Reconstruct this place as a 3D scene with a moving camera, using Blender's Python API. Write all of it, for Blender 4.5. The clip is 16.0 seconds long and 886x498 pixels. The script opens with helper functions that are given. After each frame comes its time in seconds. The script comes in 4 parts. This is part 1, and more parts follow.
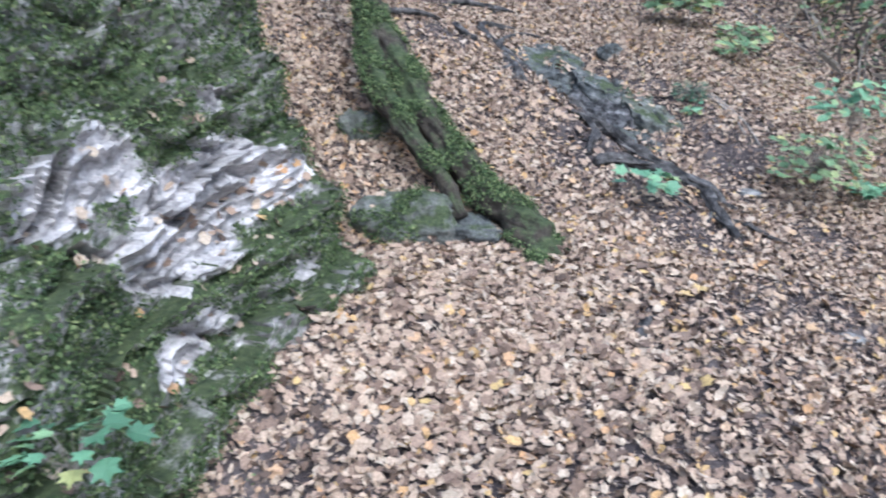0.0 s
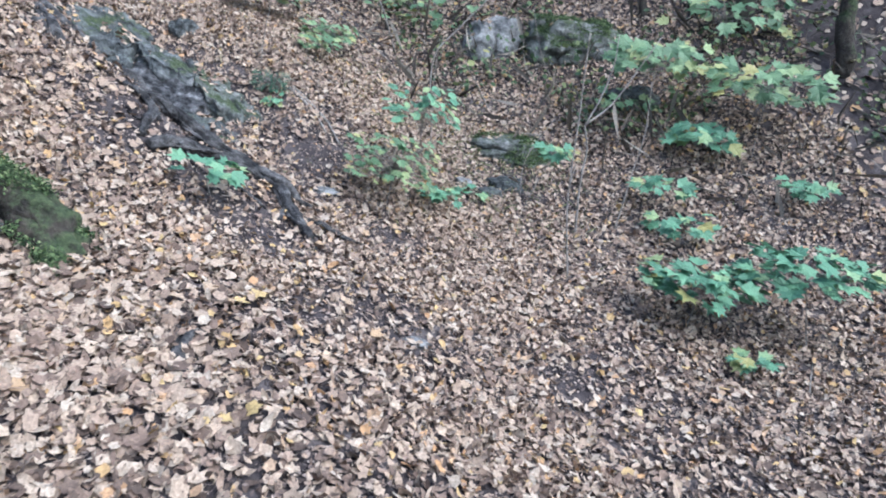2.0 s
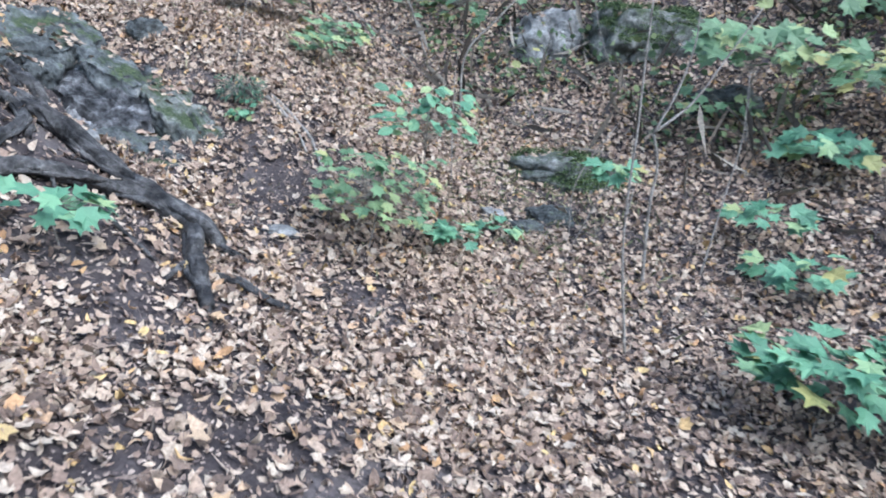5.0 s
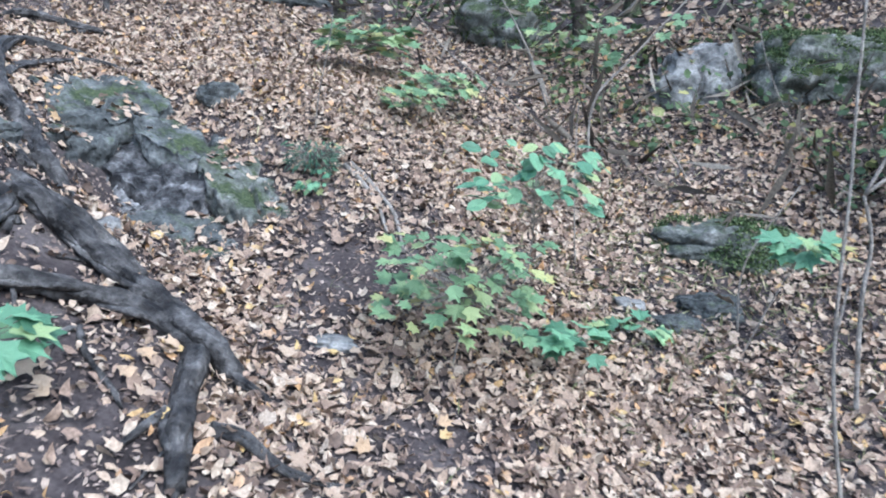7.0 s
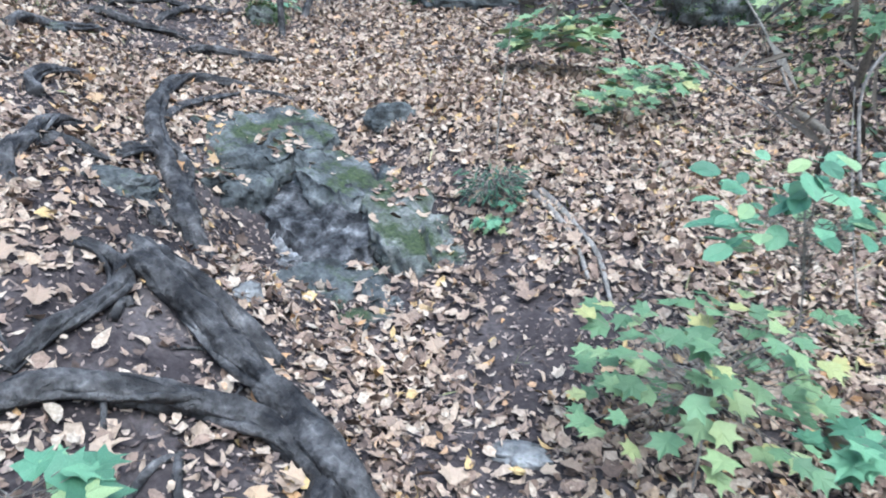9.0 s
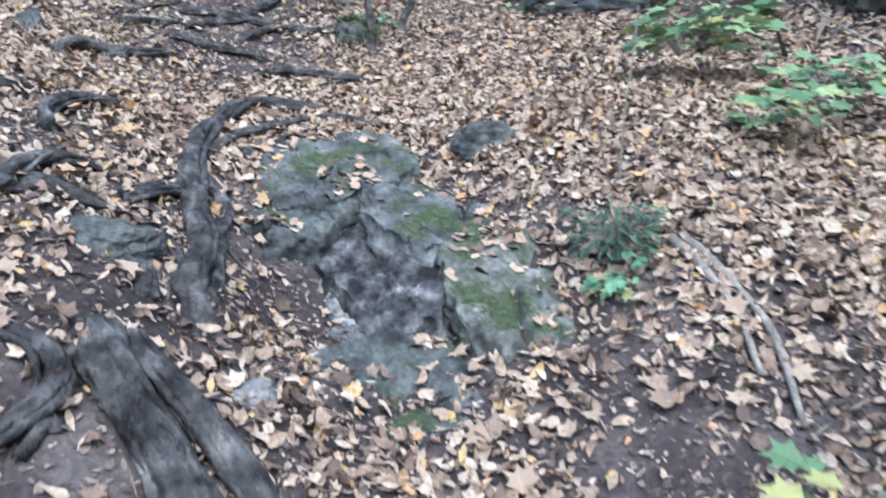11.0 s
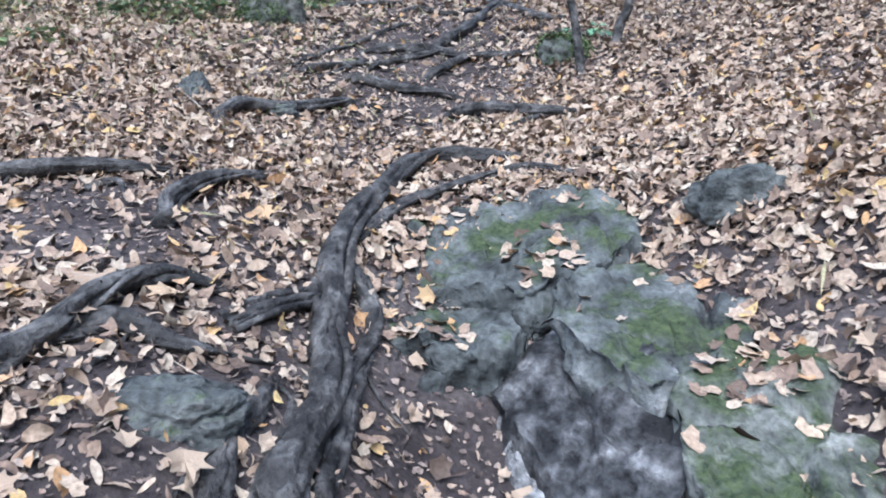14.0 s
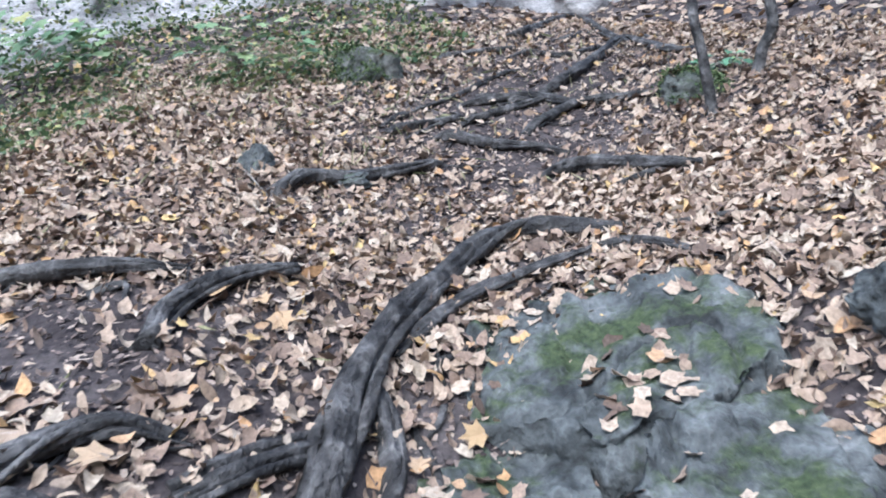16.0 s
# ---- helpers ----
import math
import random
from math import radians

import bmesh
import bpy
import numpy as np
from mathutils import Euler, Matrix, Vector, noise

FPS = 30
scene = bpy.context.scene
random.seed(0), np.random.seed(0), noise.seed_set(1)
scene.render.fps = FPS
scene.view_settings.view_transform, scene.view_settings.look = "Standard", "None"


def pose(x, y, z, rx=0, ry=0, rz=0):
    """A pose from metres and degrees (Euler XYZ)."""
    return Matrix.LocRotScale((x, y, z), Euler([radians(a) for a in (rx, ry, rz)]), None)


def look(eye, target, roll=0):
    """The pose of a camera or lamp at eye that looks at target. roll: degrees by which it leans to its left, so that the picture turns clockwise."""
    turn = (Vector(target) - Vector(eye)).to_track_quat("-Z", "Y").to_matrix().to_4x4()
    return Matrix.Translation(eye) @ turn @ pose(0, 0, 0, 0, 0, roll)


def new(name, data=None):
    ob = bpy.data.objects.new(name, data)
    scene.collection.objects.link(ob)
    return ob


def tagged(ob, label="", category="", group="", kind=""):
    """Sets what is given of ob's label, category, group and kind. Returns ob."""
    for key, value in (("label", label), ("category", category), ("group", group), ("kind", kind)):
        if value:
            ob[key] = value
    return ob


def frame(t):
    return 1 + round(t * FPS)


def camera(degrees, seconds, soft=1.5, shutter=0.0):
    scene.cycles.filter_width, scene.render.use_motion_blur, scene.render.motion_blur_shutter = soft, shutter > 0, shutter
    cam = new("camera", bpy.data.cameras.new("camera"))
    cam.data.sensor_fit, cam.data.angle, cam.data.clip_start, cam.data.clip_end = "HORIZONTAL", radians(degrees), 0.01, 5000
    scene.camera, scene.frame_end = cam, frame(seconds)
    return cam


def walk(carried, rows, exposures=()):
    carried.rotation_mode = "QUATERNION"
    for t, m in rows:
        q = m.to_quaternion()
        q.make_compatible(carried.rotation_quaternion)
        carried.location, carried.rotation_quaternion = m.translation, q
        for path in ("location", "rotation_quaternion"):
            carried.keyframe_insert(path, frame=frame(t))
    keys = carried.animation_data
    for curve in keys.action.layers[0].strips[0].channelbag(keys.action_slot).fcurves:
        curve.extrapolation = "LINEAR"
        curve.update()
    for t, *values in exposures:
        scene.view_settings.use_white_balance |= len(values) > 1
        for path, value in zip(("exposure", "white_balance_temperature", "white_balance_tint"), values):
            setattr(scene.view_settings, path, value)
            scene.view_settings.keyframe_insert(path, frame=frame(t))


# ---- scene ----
cam = camera(61.93, 16.0, soft=1.9, shutter=0.4)
PATH = [
    (0, (-0.911, -3.478, 1.656), (-1.785, -1.723, 1.26), 0.9),
    (0.5, (-0.811, -3.324, 1.623), (-1.485, -1.486, 1.215), 2.1),
    (1, (-0.753, -3.153, 1.595), (-1.123, -1.229, 1.197), 4.2),
    (1.5, (-0.782, -2.832, 1.557), (-0.814, -0.863, 1.207), 6.4),
    (2, (-0.764, -2.609, 1.486), (-0.634, -0.638, 1.172), 6.6),
    (2.5, (-0.528, -2.372, 1.473), (-0.426, -0.395, 1.188), 6.0),
    (3, (-0.336, -2.124, 1.429), (-0.293, -0.147, 1.132), 6.1),
    (3.5, (-0.21, -1.801, 1.439), (-0.195, 0.179, 1.154), 6.2),
    (5.8, (0.0, 0.0, 1.499), (-0.309, 1.961, 1.259), 4.1),
    (6.5, (0.04, 0.473, 1.553), (-0.444, 2.407, 1.391), 3.4),
    (7, (0.004, 0.795, 1.582), (-0.529, 2.717, 1.438), 3.3),
    (7.5, (-0.099, 1.075, 1.643), (-0.693, 2.979, 1.498), 3.1),
    (8, (-0.18, 1.339, 1.665), (-0.923, 3.191, 1.537), 2.0),
    (8.5, (-0.257, 1.556, 1.749), (-1.183, 3.321, 1.584), 0.9),
    (10.8, (-0.737, 2.657, 1.807), (-2.003, 4.203, 1.721), -1.4),
    (11, (-0.804, 2.759, 1.873), (-2.123, 4.26, 1.778), -1.1),
    (11.5, (-0.984, 2.895, 1.95), (-2.392, 4.315, 1.901), -1.1),
    (12, (-1.187, 2.987, 2.05), (-2.611, 4.39, 1.985), -1.6),
    (12.5, (-1.297, 3.156, 2.052), (-2.794, 4.482, 1.996), -3.0),
    (13, (-1.222, 3.386, 2.107), (-2.899, 4.475, 2.162), -4.5),
    (13.5, (-1.322, 3.555, 2.172), (-3.062, 4.541, 2.198), -4.1),
    (14, (-1.498, 3.586, 2.199), (-3.214, 4.614, 2.157), -3.7),
    (14.5, (-1.585, 3.701, 2.237), (-3.304, 4.723, 2.251), -4.4),
    (15, (-1.623, 3.958, 2.243), (-3.428, 4.814, 2.328), -5.4),
    (15.5, (-1.739, 4.128, 2.341), (-3.627, 4.787, 2.404), -5.3),
    (16, (-1.97, 4.229, 2.388), (-3.855, 4.889, 2.494), -5.2),
]
walk(cam, [(t, look(eye, target, roll)) for t, eye, target, roll in PATH], [(0.0, 1.0, 5250.0, 6.0), (3.5, 1.05, 5100.0, 3.0), (7.0, 1.1, 5100.0, 3.0), (8.5, 1.16, 5050.0, 1.0), (12.5, 1.12, 5150.0, 4.0), (16.0, 1.1, 5200.0, 5.0)])

# ---- overcast woodland light ----
world = bpy.data.worlds.new("sky")
scene.world = world
world.use_nodes = True
wn = world.node_tree
sky = wn.nodes.new("ShaderNodeTexSky")
sky.sky_type, sky.sun_disc = "NISHITA", False
sky.sun_elevation, sky.sun_rotation = radians(52), radians(128)
sky.air_density, sky.dust_density, sky.ozone_density = 1.0, 5.0, 0.6
wn.nodes["Background"].inputs["Strength"].default_value = 0.14
wn.links.new(sky.outputs["Color"], wn.nodes["Background"].inputs["Color"])
sun = new("sun", bpy.data.lights.new("sun", "SUN"))
sun.data.energy, sun.data.angle, sun.data.color = 1.0, radians(60), (1.0, 0.97, 0.93)
sun.matrix_world = look((5.0, -4.0, 9.0), (0.0, 0.0, 0.0))


# ---- materials ----
def material(name, stops, scale=6.0, rough=0.85, bump=0.3, fine=60.0, island=False, per_object=False, moss=None, stretch=(1, 1, 1), spec=0.3, thin=0.0):
    """Colour from two scales of noise (or per piece), with relief; moss: (amount, colour, colour)."""
    m = bpy.data.materials.new(name)
    m.use_nodes = True
    nt = m.node_tree
    b = nt.nodes["Principled BSDF"]
    b.inputs["Roughness"].default_value = rough
    b.inputs["Specular IOR Level"].default_value = spec
    co = nt.nodes.new("ShaderNodeTexCoord")
    mp = nt.nodes.new("ShaderNodeMapping")
    mp.inputs["Scale"].default_value = stretch
    nt.links.new(co.outputs["Object"], mp.inputs["Vector"])

    def noise_tex(s, detail=6.0, r=0.6):
        n = nt.nodes.new("ShaderNodeTexNoise")
        n.inputs["Scale"].default_value, n.inputs["Detail"].default_value, n.inputs["Roughness"].default_value = s, detail, r
        nt.links.new(mp.outputs["Vector"], n.inputs["Vector"])
        return n

    def ramp(source, items):
        r = nt.nodes.new("ShaderNodeValToRGB")
        while len(r.color_ramp.elements) < len(items):
            r.color_ramp.elements.new(0.5)
        for e, (p, c) in zip(r.color_ramp.elements, items):
            e.position, e.color = p, (*c, 1)
        nt.links.new(source, r.inputs["Fac"])
        return r

    def mix(a, c, fac, kind="MIX"):
        x = nt.nodes.new("ShaderNodeMix")
        x.data_type, x.blend_type = "RGBA", kind
        for v, k in ((fac, 0), (a, 6), (c, 7)):
            if isinstance(v, (float, tuple)):
                x.inputs[k].default_value = v
            else:
                nt.links.new(v, x.inputs[k])
        return x.outputs[2]

    big, small = noise_tex(scale), noise_tex(fine, 4.0)
    if island:
        src = nt.nodes.new("ShaderNodeNewGeometry").outputs["Random Per Island"]
    elif per_object:
        src = nt.nodes.new("ShaderNodeObjectInfo").outputs["Random"]
    else:
        src = big.outputs["Fac"]
    colour = ramp(src, stops).outputs["Color"]
    grain = ramp(small.outputs["Fac"], [(0.28, (0.4, 0.4, 0.4)), (0.72, (1.5, 1.5, 1.5))]).outputs["Color"]
    colour = mix(colour, grain, 0.7, "MULTIPLY")
    if moss:
        amount, c1, c2 = moss
        geo = nt.nodes.new("ShaderNodeNewGeometry")
        sep = nt.nodes.new("ShaderNodeSeparateXYZ")
        nt.links.new(geo.outputs["Normal"], sep.inputs[0])
        patch = noise_tex(2.6, 8.0, 0.7)
        add = nt.nodes.new("ShaderNodeMath")
        add.operation = "MULTIPLY_ADD"
        nt.links.new(sep.outputs["Z"], add.inputs[0])
        add.inputs[1].default_value = 0.16
        nt.links.new(patch.outputs["Fac"], add.inputs[2])
        edge = 0.86 - 0.5 * amount
        cover = ramp(add.outputs[0], [(edge - 0.05, (0, 0, 0)), (edge + 0.06, (1, 1, 1))])
        green = ramp(small.outputs["Fac"], [(0.3, c1), (0.7, c2)])
        colour = mix(colour, green.outputs["Color"], cover.outputs["Color"])
    nt.links.new(colour, b.inputs["Base Color"])
    if thin:
        glow = nt.nodes.new("ShaderNodeBsdfTranslucent")
        nt.links.new(colour, glow.inputs["Color"])
        blend = nt.nodes.new("ShaderNodeMixShader")
        blend.inputs[0].default_value = thin
        nt.links.new(b.outputs[0], blend.inputs[1])
        nt.links.new(glow.outputs[0], blend.inputs[2])
        nt.links.new(blend.outputs[0], nt.nodes["Material Output"].inputs["Surface"])
    if bump:
        h1 = nt.nodes.new("ShaderNodeBump")
        h1.inputs["Strength"].default_value, h1.inputs["Distance"].default_value = bump, 0.05
        nt.links.new(big.outputs["Fac"], h1.inputs["Height"])
        h2 = nt.nodes.new("ShaderNodeBump")
        h2.inputs["Strength"].default_value, h2.inputs["Distance"].default_value = bump, 0.012
        nt.links.new(small.outputs["Fac"], h2.inputs["Height"])
        nt.links.new(h1.outputs["Normal"], h2.inputs["Normal"])
        nt.links.new(h2.outputs["Normal"], b.inputs["Normal"])
    return m


MOSS = ((0.02, 0.032, 0.017), (0.085, 0.108, 0.05))
SOIL = material("soil", [(0.3, (0.024, 0.019, 0.02)), (0.5, (0.055, 0.045, 0.046)), (0.7, (0.12, 0.103, 0.102))], 3.0, 0.95, 0.8, 45.0)
LITTER = material("fallen leaf", [(0.0, (0.085, 0.061, 0.049)), (0.14, (0.180, 0.125, 0.096)), (0.32, (0.300, 0.215, 0.164)), (0.52, (0.390, 0.293, 0.218)),
                                  (0.74, (0.445, 0.350, 0.269)), (0.91, (0.470, 0.391, 0.310)), (0.96, (0.450, 0.264, 0.132)), (1.0, (0.520, 0.385, 0.173))], 6.0, 0.65, 0.25, 70.0, island=True)
LITTER_PIECE = material("fallen leaf piece", [(0.0, (0.200, 0.142, 0.111)), (0.3, (0.370, 0.274, 0.203)), (0.6, (0.460, 0.355, 0.264)), (0.9, (0.460, 0.314, 0.183)), (1.0, (0.520, 0.385, 0.173))], 6.0, 0.65, 0.25, 70.0, per_object=True)
BROKEN = material("leaf crumbs", [(0.0, (0.05, 0.038, 0.036)), (0.4, (0.16, 0.122, 0.108)), (0.8, (0.3, 0.235, 0.2)), (1.0, (0.48, 0.39, 0.32))], 6.0, 0.8, 0.0, 70.0, island=True)
ROOT = material("root bark", [(0.36, (0.014, 0.013, 0.014)), (0.5, (0.055, 0.052, 0.052)), (0.62, (0.13, 0.124, 0.124)), (0.76, (0.28, 0.268, 0.262))], 9.0, 0.62, 1.0, 42.0)
BARK = material("sapling bark", [(0.3, (0.14, 0.125, 0.11)), (0.7, (0.36, 0.33, 0.3))], 9.0, 0.8, 0.5, 60.0)
TRUNK = material("mossy bark", [(0.35, (0.022, 0.019, 0.017)), (0.65, (0.075, 0.064, 0.052))], 7.0, 0.9, 1.0, 30.0, moss=(0.55, *MOSS))
STONE = material("grey stone", [(0.36, (0.026, 0.028, 0.029)), (0.47, (0.075, 0.081, 0.083)), (0.57, (0.125, 0.133, 0.135)), (0.67, (0.19, 0.197, 0.198)), (0.78, (0.36, 0.36, 0.36))], 5.0, 0.85, 1.0, 38.0, moss=(0.38, *MOSS))
# Darker stone mix, used only for the ledge's broken face.
STONE_DARK = material("dark ledge stone", [(0.38, (0.014, 0.014, 0.016)), (0.48, (0.05, 0.05, 0.054)), (0.57, (0.11, 0.109, 0.115)), (0.68, (0.27, 0.27, 0.28))], 9.0, 0.75, 1.0, 34.0)
STONE_CHALK = material("chalky stone", [(0.38, (0.05, 0.05, 0.054)), (0.5, (0.15, 0.15, 0.157)), (0.68, (0.4, 0.4, 0.41))], 5.0, 0.9, 1.0, 40.0)
STONE_MOSSY = material("mossy stone", [(0.3, (0.05, 0.055, 0.05)), (0.46, (0.12, 0.128, 0.118)), (0.6, (0.2, 0.205, 0.195)), (0.72, (0.42, 0.42, 0.4))], 6.5, 0.9, 1.0, 40.0, moss=(0.5, *MOSS))
STONE_PALE = material("pale stone", [(0.32, (0.09, 0.09, 0.092)), (0.5, (0.22, 0.22, 0.22)), (0.7, (0.45, 0.445, 0.44))], 4.5, 0.85, 0.9, 24.0, moss=(0.3, *MOSS))
PALE_FACE = material("bare pale bedding", [(0.3, (0.16, 0.152, 0.155)), (0.44, (0.4, 0.385, 0.39)), (0.62, (0.62, 0.6, 0.61))], 3.0, 0.9, 1.0, 22.0, stretch=(1, 1, 2.4))
OUTCROP = material("layered pale rock", [(0.32, (0.08, 0.077, 0.075)), (0.45, (0.3, 0.288, 0.285)), (0.65, (0.56, 0.545, 0.54))], 2.2, 0.9, 1.0, 18.0, moss=(0.7, *MOSS), stretch=(1, 1, 2.0))
GREEN = material("green leaf", [(0.0, (0.085, 0.185, 0.11)), (0.4, (0.14, 0.3, 0.18)), (0.8, (0.22, 0.41, 0.24)), (0.95, (0.34, 0.44, 0.21)), (1.0, (0.42, 0.38, 0.14))], 8.0, 0.5, 0.15, 60.0, per_object=True, spec=0.45, thin=0.2)
DARK_GREEN = material("dark green leaf", [(0.0, (0.018, 0.042, 0.026)), (0.6, (0.035, 0.085, 0.048)), (1.0, (0.085, 0.16, 0.085))], 8.0, 0.45, 0.15, 60.0, per_object=True, spec=0.45)
PALE_GREEN = material("pale green leaf", [(0.0, (0.1, 0.18, 0.09)), (0.5, (0.19, 0.31, 0.16)), (0.85, (0.34, 0.42, 0.2)), (1.0, (0.45, 0.41, 0.16))], 8.0, 0.5, 0.15, 60.0, per_object=True, spec=0.45, thin=0.2)
BRUSH = material("brushwood", [(0.0, (0.05, 0.042, 0.035)), (0.6, (0.13, 0.11, 0.09)), (1.0, (0.28, 0.25, 0.21))], 8.0, 0.9, 0.0, 60.0, island=True)
WOODS = material("undergrowth leaf", [(0.0, (0.05, 0.085, 0.045)), (0.55, (0.13, 0.19, 0.095)), (0.9, (0.28, 0.32, 0.14)), (1.0, (0.4, 0.36, 0.13))], 8.0, 0.6, 0.0, 60.0, island=True, thin=0.2)
MOSS_TUFT = material("moss tuft", [(0.0, (0.028, 0.05, 0.022)), (0.5, (0.078, 0.118, 0.048)), (0.85, (0.15, 0.2, 0.085)), (1.0, (0.24, 0.28, 0.13))], 8.0, 0.9, 0.0, 60.0, island=True)
GRASS = material("dry grass", [(0.0, (0.1, 0.12, 0.05)), (0.6, (0.24, 0.24, 0.13)), (1.0, (0.4, 0.36, 0.22))], 8.0, 0.9, 0.0, 60.0, island=True)
CROWN = material("autumn crown leaf", [(0.0, (0.06, 0.13, 0.04)), (0.6, (0.2, 0.26, 0.07)), (1.0, (0.42, 0.33, 0.09))], 8.0, 0.6, 0.0, 60.0, island=True, thin=0.2)


# ---- shape of the hillside ----
HILL = [0.2656, -1.0702, 0.7996, 0.4453, -0.3206, 0.2893, 0.0599, 0.0815, 0.4928, 0.0905]
RISES = [(-3.1, 5.0, 0.7, -0.51), (0.5, 5.3, 1.0, -0.13), (-1.2, 4.6, 0.8, -0.11), (-3.6, 3.6, 0.8, 0.36), (-2.4, 4.4, 0.6, 0.03), (-2.5, 6.3, 0.9, 0.41), (-1.7, 3.2, 0.6, -0.0), (-6.2, 4.0, 1.2, 0.46), (-4.2, 5.2, 0.7, -0.03), (0.3, 7.2, 1.2, -0.11), (-5.8, 5.6, 0.9, -0.34), (-1.5, 1, 0.9, 0.19), (-3.4, 0.3, 0.9, -0.41), (-3.0, 1.8, 0.6, -0.02), (-3.4, -1.3, 1.0, -0.26), (-3.2, 4.72, 0.28, -0.12), (-2.1, 4.2, 0.36, -0.14), (-1.0, 4.9, 0.5, 0.06), (-3.15, 0.45, 0.45, 0.26), (-3.4, -0.3, 0.4, 0.2)]


def smooth(a, b, v):
    s = np.clip((np.asarray(v, float) - a) / (b - a), 0, 1)
    return s * s * (3 - 2 * s)


def wave(x, y):
    """A gentle unevenness of the soil."""
    return (np.sin(2.1 * x + 1.3 * np.sin(1.7 * y)) * np.sin(2.6 * y + 1.1 * np.sin(1.9 * x + 1.0)) * 0.02
            + np.sin(6.3 * x + 2.0 * np.sin(3.1 * y)) * np.sin(5.7 * y + 2.0 * np.sin(4.3 * x)) * 0.012
            + np.sin(14.0 * x + 3.0 * np.sin(6.0 * y)) * np.sin(13.0 * y + 2.0 * np.sin(9.0 * x)) * 0.005)


def hill(x, y):
    x, y = np.asarray(x, float), np.asarray(y, float)
    cx, cy = np.clip(x, -11.0, 8.0), np.clip(y, -5.0, 10.0)
    u, v = (cx + 1) / 4, (cy - 2) / 4
    z = sum(c * k for c, k in zip(HILL, (1, u, v, u * u, u * v, v * v, u ** 3, u * u * v, u * v * v, v ** 3)))
    for a, b, s, q in RISES:
        z = z + q * np.exp(-((cx - a) ** 2 + (cy - b) ** 2) / (2 * s * s))
    ox, oy = x - cx, y - cy
    far = np.hypot(ox, oy)
    z = z + 14.0 * np.tanh((-0.45 * ox * (ox < 0) + 0.12 * ox * (ox > 0) + 0.4 * oy) / 14.0)
    return z + wave(x, y) + 0.25 * np.sin(0.31 * x + 0.2 * y) * smooth(3, 20, far)


def slope(x, y):
    e = 0.04
    n = np.stack([-(hill(x + e, y) - hill(x - e, y)) / (2 * e), -(hill(x, y + e) - hill(x, y - e)) / (2 * e), np.ones_like(np.asarray(x, float))], -1)
    return n / np.linalg.norm(n, axis=-1, keepdims=True)


def spread_axis(lo, hi, step, reach):
    core = list(np.arange(lo, hi + step / 2, step))
    s, a = step, core[-1]
    up = []
    while a < reach:
        s *= 1.25
        a += s
        up.append(a)
    s, a = step, core[0]
    down = []
    while a > -reach:
        s *= 1.25
        a -= s
        down.append(a)
    return np.array(down[::-1] + core + up)


def mesh_from(name, verts, faces, mat, smooth_faces=True):
    me = bpy.data.meshes.new(name)
    me.from_pydata([tuple(v) for v in verts], [], faces)
    me.materials.append(mat)
    if smooth_faces:
        me.polygons.foreach_set("use_smooth", [True] * len(me.polygons))
    me.update()
    return me


gx, gy = spread_axis(-10.0, 5.0, 0.07, 400.0), spread_axis(-4.5, 10.0, 0.07, 400.0)
GX, GY = np.meshgrid(gx, gy, indexing="ij")
GZ = hill(GX, GY)
nx, ny = GX.shape
gi = np.arange(nx * ny).reshape(nx, ny)
quads = np.stack([gi[:-1, :-1], gi[1:, :-1], gi[1:, 1:], gi[:-1, 1:]], -1).reshape(-1, 4).tolist()
ground = tagged(new("ground", mesh_from("ground", np.stack([GX, GY, GZ], -1).reshape(-1, 3), quads, SOIL)),
                "dark damp woodland soil on a steep slope strewn with leaves", "ground", kind="structure")


# ---- shaping helpers ----
def part(name, me, parent, label=""):
    ob = new(name, me)
    ob.parent = parent
    if parent is not None:
        ob.matrix_parent_inverse = parent.matrix_world.inverted()
    return tagged(ob, label)


def thing(name, place, label, category, group=""):
    ob = new(name)
    ob.location = place
    ob.empty_display_size = 0.1
    bpy.context.view_layer.update()
    return tagged(ob, label, category, group)


def curve_points(pts, n):
    """A smooth line through the given bends."""
    p = [Vector(q) for q in pts]
    p = [p[0] * 2 - p[1]] + p + [p[-1] * 2 - p[-2]]
    out = []
    for i in range(1, len(p) - 2):
        a, b, c, d = p[i - 1 : i + 3]
        for k in range(n):
            t = k / n
            out.append(0.5 * (2 * b + (c - a) * t + (2 * a - 5 * b + 4 * c - d) * t * t + (3 * b - a - 3 * c + d) * t ** 3))
    out.append(p[-2].copy())
    return out


